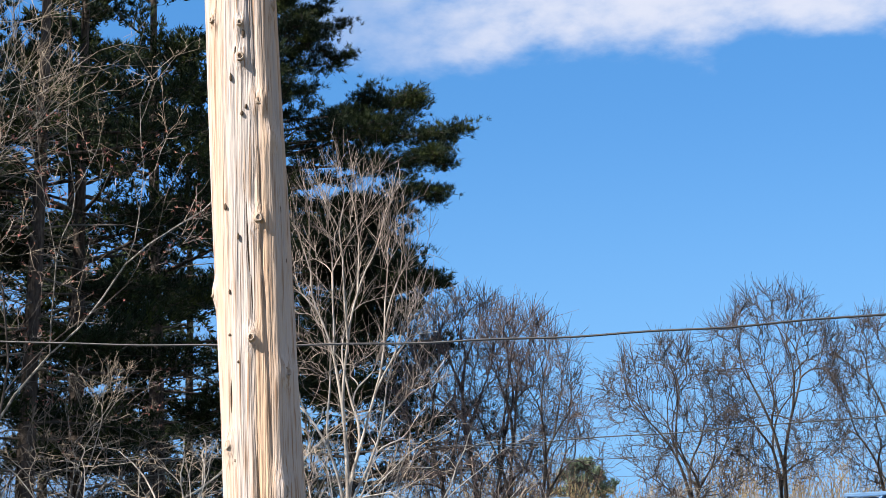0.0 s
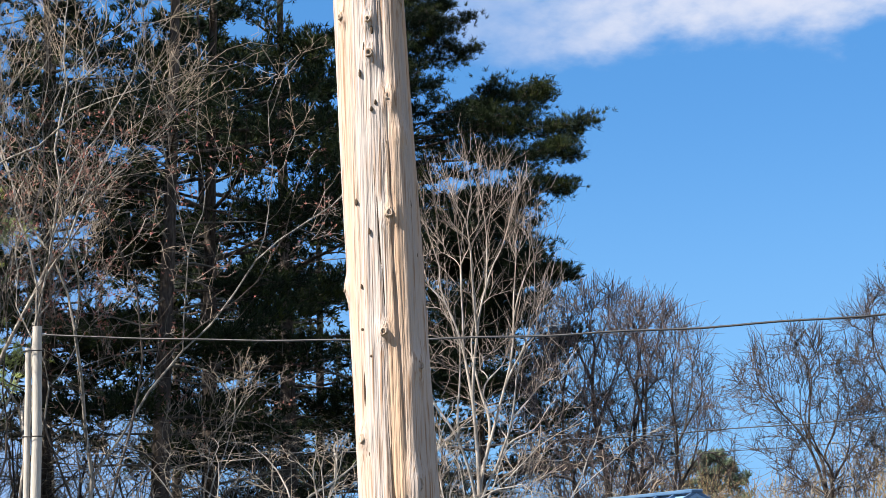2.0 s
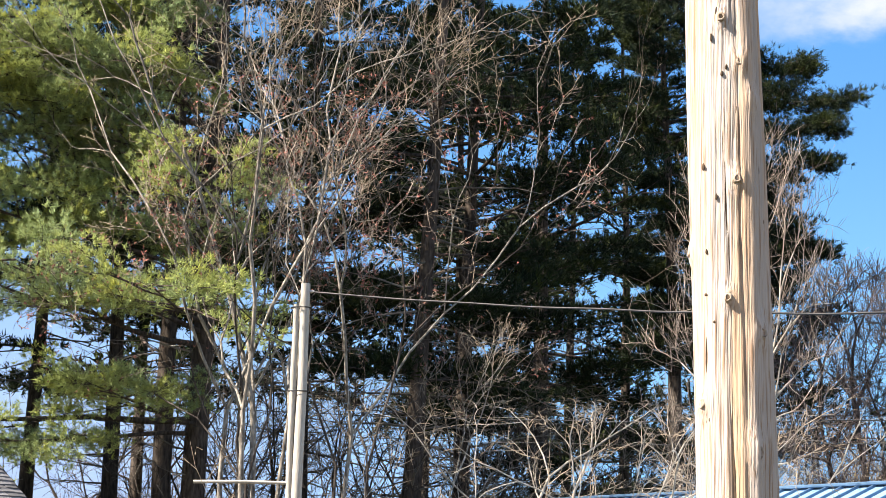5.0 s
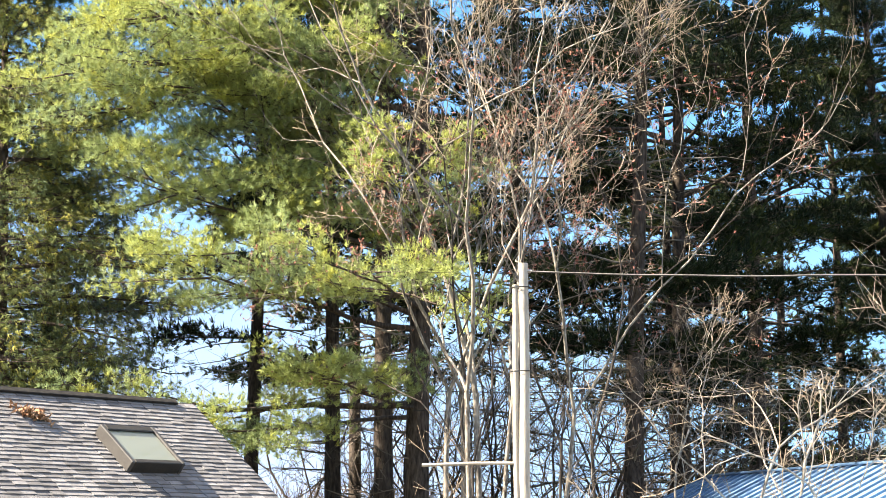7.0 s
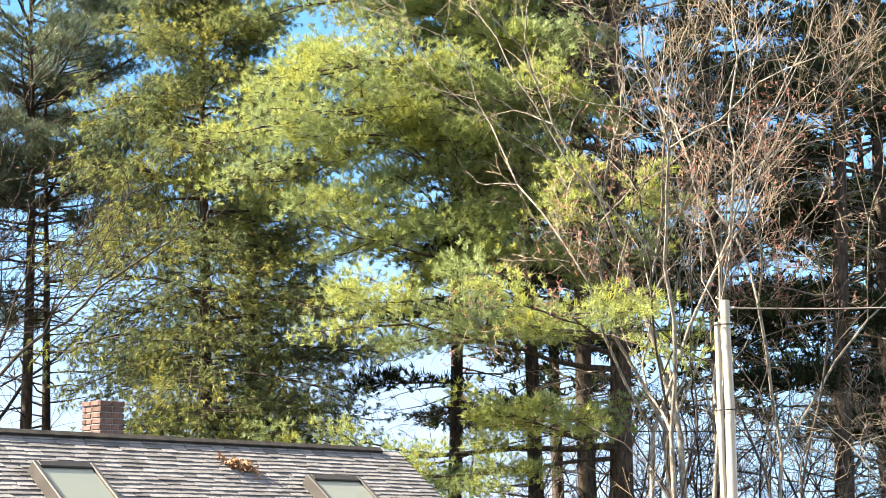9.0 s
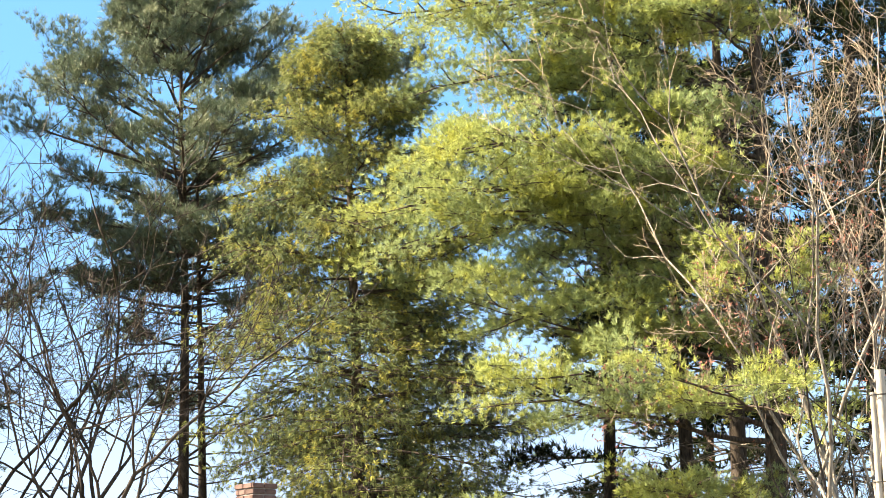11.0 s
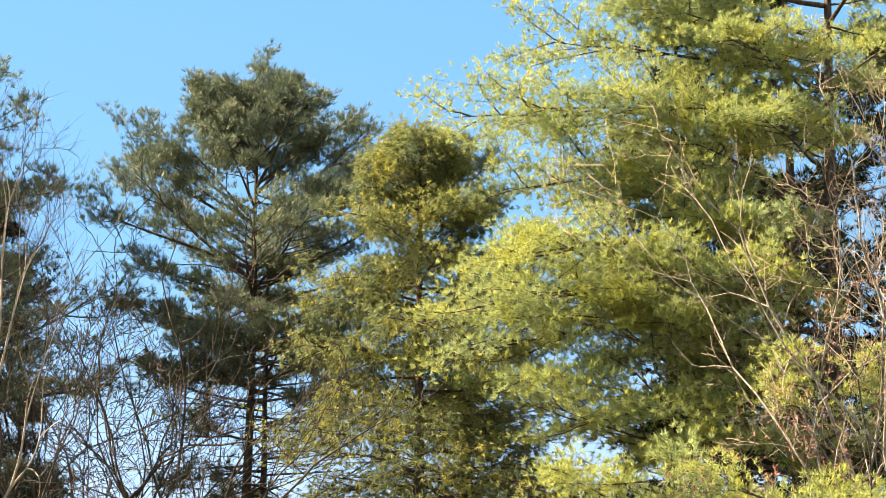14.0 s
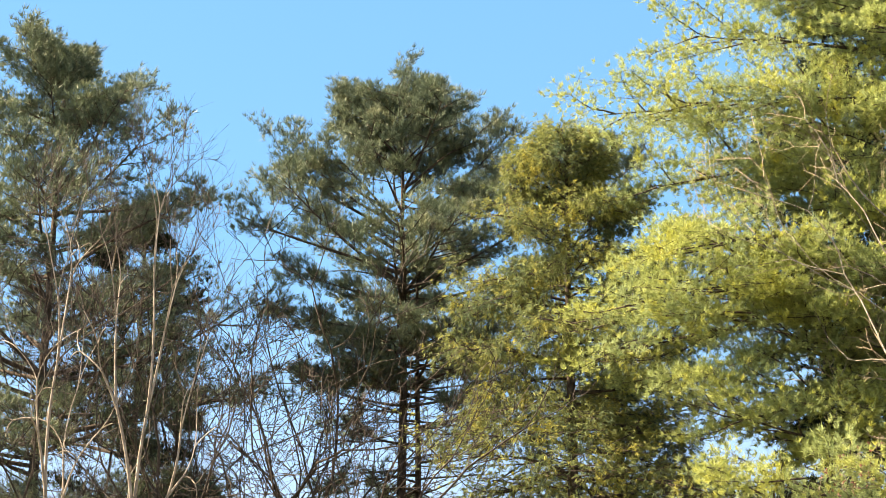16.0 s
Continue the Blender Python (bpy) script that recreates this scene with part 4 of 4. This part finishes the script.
conifer("pine_tree", -34.6, 36.8, 12.5, 28, "dark young pine in the shade behind birches", radius=0.16, crown=0.35, reach=3.2, whorls=7, per=4, needle="green_needle", stubs=40, shape=0.5, top=0.4, sides_n=9, tuft=(11, 0.19, 0.5, 0.012, 0.8), toward=200, gap=0.15)
conifer("hemlock_tree", -24.4, 42.4, 13.0, 29, "shaded dark hemlock behind a taller sunlit one", radius=0.18, crown=0.08, reach=4.0, whorls=16, per=5, needle="green_needle", top=0.25, droop=-10, rise=-0.04, shape=0.5,
        tuft=(9, 0.15, 0.5, 0.013, -0.4), pad=(8, 16, 0.32, 0.15, 1.2, 0.9), stubs=20, group="hemlocks")
# dark stand, part of its shade painted into the needle colour
DARK = dict(needle="shade_painted_needle", tuft=(9, 0.22, 0.5, 0.02, 0.7), pad=(6, 34, 0.36, 0.25, 1.3), stub_bark="dead_twig")
conifer("pine_tree", -4.9, 61.0, 25.5, 31, "dark shaded white pine at the edge of the stand", radius=0.32, crown=0.40, reach=3.7, whorls=13, per=6, top=0.5, shape=0.7, toward=0, side_len=0.40, stubs=40, needle="shade_painted_needle", tuft=(14, 0.19, 0.6, 0.011, 0.8), pad=(8, 30, 0.34, 0.2, 1.0), upto=0.95,
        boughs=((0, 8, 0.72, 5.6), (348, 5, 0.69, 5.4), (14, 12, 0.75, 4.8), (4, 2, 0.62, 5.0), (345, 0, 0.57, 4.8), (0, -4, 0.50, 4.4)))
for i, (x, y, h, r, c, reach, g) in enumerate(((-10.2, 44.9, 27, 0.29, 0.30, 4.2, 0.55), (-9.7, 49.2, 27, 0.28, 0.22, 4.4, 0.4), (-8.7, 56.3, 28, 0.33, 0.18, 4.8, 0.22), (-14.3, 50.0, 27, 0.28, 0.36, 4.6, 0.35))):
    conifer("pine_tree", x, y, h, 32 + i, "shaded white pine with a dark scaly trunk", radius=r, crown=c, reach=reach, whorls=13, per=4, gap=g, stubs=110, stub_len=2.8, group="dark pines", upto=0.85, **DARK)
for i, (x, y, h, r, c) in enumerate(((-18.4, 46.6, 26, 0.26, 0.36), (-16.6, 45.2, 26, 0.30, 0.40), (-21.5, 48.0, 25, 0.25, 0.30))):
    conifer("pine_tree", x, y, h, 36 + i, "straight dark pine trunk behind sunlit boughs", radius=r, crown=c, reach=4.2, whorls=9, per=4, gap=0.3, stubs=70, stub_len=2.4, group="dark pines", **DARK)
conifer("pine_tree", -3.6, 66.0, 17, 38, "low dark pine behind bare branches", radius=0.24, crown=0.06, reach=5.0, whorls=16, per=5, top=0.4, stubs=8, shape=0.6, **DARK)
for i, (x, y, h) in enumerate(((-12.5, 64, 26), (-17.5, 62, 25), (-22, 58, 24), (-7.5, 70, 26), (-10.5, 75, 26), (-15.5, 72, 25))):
    conifer("pine_tree", x, y, h, 40 + i, "distant dark pine in the stand", radius=0.26, crown=0.35 if x < -12 else 0.2, reach=4.8, whorls=13, per=4, gap=0.15, stubs=60, stub_len=2.6, group="distant pines", needle="shade_painted_needle", tuft=(6, 0.28, 0.6, 0.04, 0.6), sides_n=8, twig_n=4, tuft_n=3)
conifer("pine_tree", 8.2, 114.0, 10.7, 50, "small far pine above the thicket", radius=0.2, crown=0.2, reach=3.0, whorls=9, per=5, shape=0.6, needle="green_needle", stubs=0, sides_n=8, twig_n=4, tuft_n=3, tuft=(8, 0.3, 0.5, 0.035, 0.5), group="distant pines")

# ---- bare trees ----
PALE = dict(bark="pale_bark", twig="beige_twig")
GREY = dict(bark="grey_bark", twig="beige_twig")
RUSSET = dict(bark="dark_bark", twig="russet_twig")
DIM = dict(bark="dark_bark", twig="dim_twig")
THIN = dict(radius=0.06, bole=0.36, levels=7, ratio=0.84, angle=29, rise=0.04, wiggle=0.16, shoots=1, twig_r=0.009, **DIM)
crown_tree("bare_tree", -2.0, 32.9, 11.1, 51, "leafless tree with pale beige stems and fine upright twigs", width=4.0, low=0.34, off=(0.35, 0), bole=0.26, k=9, radius=0.09, step=0.30, bark="pale_bark", twig="russet_twig", twig_r=0.0045, spray=2, spray_len=0.45, rise=0.9, peak=0.5)
bare_tree("bare_tree", -4.4, 34.6, 6.4, 52, "sprawling leafless shrub with arching pale branches", stems=6, fan=58, radius=0.038, bole=0.22, levels=7, angle=28, rise=0.02, wiggle=0.12, shoots=2, **PALE)
bare_tree("bare_tree", 0.2, 32.0, 5.0, 66, "sprawling leafless shrub with arching pale branches", stems=4, fan=46, radius=0.036, bole=0.22, levels=7, angle=28, rise=0.02, wiggle=0.12, shoots=2, **PALE)
crown_tree("bare_tree", 1.7, 47.5, 10.4, 53, "wide leafless tree with a dense mauve-grey crown", width=4.9, low=0.20, off=(0.1, 0), bole=0.16, k=10, radius=0.15, twig="mauve_twig", twig_r=0.0075, spray=3, spray_len=0.5, rise=0.25, peak=0.4)
crown_tree("bare_tree", 0.5, 49.0, 11.0, 67, "tall leafless tree with a dense mauve-grey crown", width=5.2, low=0.32, bole=0.3, k=10, radius=0.18, twig="mauve_twig", twig_r=0.009, spray=3, spray_len=0.42, rise=0.6, peak=0.5)
FAR = dict(twig_r=0.0115, group="far bare trees", k=9, spray=4, spray_len=0.7, rise=0.35)
crown_tree("bare_tree", 13.1, 73.9, 14.7, 54, "far leafless tree with upswept limbs", width=6.4, low=0.46, off=(-0.2, 0), bole=0.42, radius=0.15, peak=0.6, **FAR)
crown_tree("bare_tree", 10.4, 74.4, 12.9, 55, "far leafless tree leaning to one side", width=6.2, low=0.46, off=(-2.0, 0), bole=0.42, radius=0.15, peak=0.6, **FAR)
crown_tree("bare_tree", 18.3, 78.0, 14.2, 56, "far leafless tree with upswept limbs", width=7.0, low=0.45, bole=0.42, radius=0.15, peak=0.6, **FAR)
crown_tree("bare_tree", 20.5, 70.0, 9.3, 68, "far brown leafless bush tree", width=7.0, low=0.3, bole=0.25, radius=0.11, peak=0.5, **FAR)
crown_tree("birch_tree", -26.9, 27.2, 16.6, 57, "leafless birch with slim pale stems", width=4.6, low=0.34, bole=0.5, k=9, radius=0.08, bark="pale_bark", twig="dim_twig", twig_r=0.0045, spray=2, spray_len=0.45, rise=0.7, peak=0.45, group="birches")
crown_tree("birch_tree", -28.6, 26.6, 16.0, 58, "leafless birch with slim grey stems", width=4.4, low=0.34, bole=0.5, k=9, radius=0.07, bark="pale_bark", twig="dim_twig", twig_r=0.0045, spray=2, spray_len=0.45, rise=0.7, peak=0.45, group="birches")
bare_tree("bare_tree", -32.0, 39.6, 15.5, 59, "thin dark leafless tree among the pines", stems=3, fan=5, **THIN)
bare_tree("bare_tree", -26.4, 32.5, 13.0, 60, "thin grey leafless tree among the pines", stems=2, fan=6, **THIN)
bare_tree("bare_tree", -33.4, 36.5, 16.0, 61, "thin dark leafless tree among the pines", stems=3, fan=6, **THIN)
bare_tree("bare_tree", -28.9, 33.6, 14.0, 62, "thin grey leafless tree among the pines", stems=2, fan=6, **THIN)
for i, (x, y, h) in enumerate(((-30.6, 35.0, 16.5), (-35.2, 33.6, 17.5))):
    bare_tree("bare_tree", x, y, h, 100 + i, "thin dark leafless tree among the pines", stems=3, fan=7, **THIN)
# slender crooked trees round the small pole
SUNNY = dict(bark="grey_bark", twig="beige_twig")
for i, (x, y, h, st, kind, bud, r) in enumerate(((-10.9, 33.6, 16.0, 2, SUNNY, "", 0.05), (-11.9, 36.2, 17.0, 2, GREY, "", 0.065), (-9.4, 35.9, 13.0, 2, RUSSET, "red_bud", 0.035), (-10.4, 37.6, 16.0, 2, GREY, "", 0.05),
                                                  (-8.0, 39.0, 9.0, 1, GREY, "", 0.04), (-12.3, 38.2, 17.5, 2, SUNNY, "", 0.055), (-11.2, 35.0, 12.5, 2, RUSSET, "red_bud", 0.035))):
    bare_tree("bare_tree", x, y, h, 70 + i, "slender leafless tree with crooked limbs" + (" and red buds" if bud else ""), stems=st, fan=3, radius=r, twig_r=0.0048, bole=0.34, levels=8, ratio=0.80, angle=25, rise=0.055, wiggle=0.16, shoots=1, buds=bud, group="slender bare trees", **kind)


# dark understory inside the stand
for i, (x, y, h) in enumerate(((-7.0, 52.5, 8.5), (-10.8, 54.5, 9.0), (-14.0, 56.0, 9.5), (-17.8, 53.5, 9.0), (-5.0, 57.5, 7.5), (-21.5, 55.0, 9.0), (-12.2, 47.5, 8.0), (-9.0, 46.5, 7.5), (-16.0, 49.0, 8.5))):
    bare_tree("bare_tree", x, y, h, 80 + i, "crooked leafless tree in the shade of the pines", stems=4, fan=32, radius=0.06, bole=0.2, levels=7, ratio=0.82, angle=28, rise=0.03, wiggle=0.13, shoots=1, twig_r=0.007, group="shaded bare trees", bark="dark_bark", twig="dead_twig")

# far thicket
def thicket():
    rng = np.random.default_rng(90)
    n = 700
    x = rng.uniform(0, 36, n)
    y = rng.uniform(88, 104, n)
    h = 6.6 + 1.0 * np.sin(x * 0.5) + 0.8 * np.sin(x * 1.3 + 1) + rng.normal(size=n) * 0.6
    p = np.stack([x, y, np.full(n, -1.8)], -1)
    d = unit(np.stack([rng.normal(size=n) * 0.18, rng.normal(size=n) * 0.18, np.ones(n)], -1))
    st = grow(rng, p, d, h + 1.8, 4, 0.07, 0.02)
    p2, d2, w, u = sprout(rng, st, 15, 0.4, 1.0, 46, 18)
    tw = grow(rng, p2, d2, 1.3 * (0.4 + 0.7 * rng.random(len(p2))), 3, 0.18, 0.04)
    ob = new("thicket", mesh_from("thicket", [tubes(st, np.full(n, 0.03), np.full(n, 0.01), 3), tubes(tw, np.full(len(tw), 0.017), np.full(len(tw), 0.008), 3)], M["brush"]))
    tagged(ob, "far yellowish leafless thicket", "bushes", kind="stuff")



def far_woods():
    """A belt of leafless woods low on the horizon behind the stand."""
    rng = np.random.default_rng(91)
    n = 1200
    az = np.radians(rng.uniform(-14, 52, n))
    dist = rng.uniform(120, 150, n)
    h = 5.4 + 1.0 * np.sin(az * 40) + 0.8 * np.sin(az * 97) + rng.normal(size=n) * 0.7
    p = np.stack([-np.sin(az) * dist, np.cos(az) * dist, np.full(n, -1.8)], -1)
    d = unit(np.stack([rng.normal(size=n) * 0.12, rng.normal(size=n) * 0.12, np.ones(n)], -1))
    st = grow(rng, p, d, h, 3, 0.05, 0.02)
    p2, d2, w, u = sprout(rng, st, 9, 0.3, 1.0, 36, 14)
    tw = grow(rng, p2, d2, 2.4 * (0.4 + 0.7 * rng.random(len(p2))), 2, 0.15, 0.06)
    ob = new("far_woods", mesh_from("far_woods", [tubes(st, np.full(n, 0.06), np.full(n, 0.02), 3), tubes(tw, np.full(len(tw), 0.025), np.full(len(tw), 0.012), 3)], M["far_twig"]))
    tagged(ob, "far belt of bare pinkish-brown woods", "woods", kind="stuff")


thicket()
far_woods()
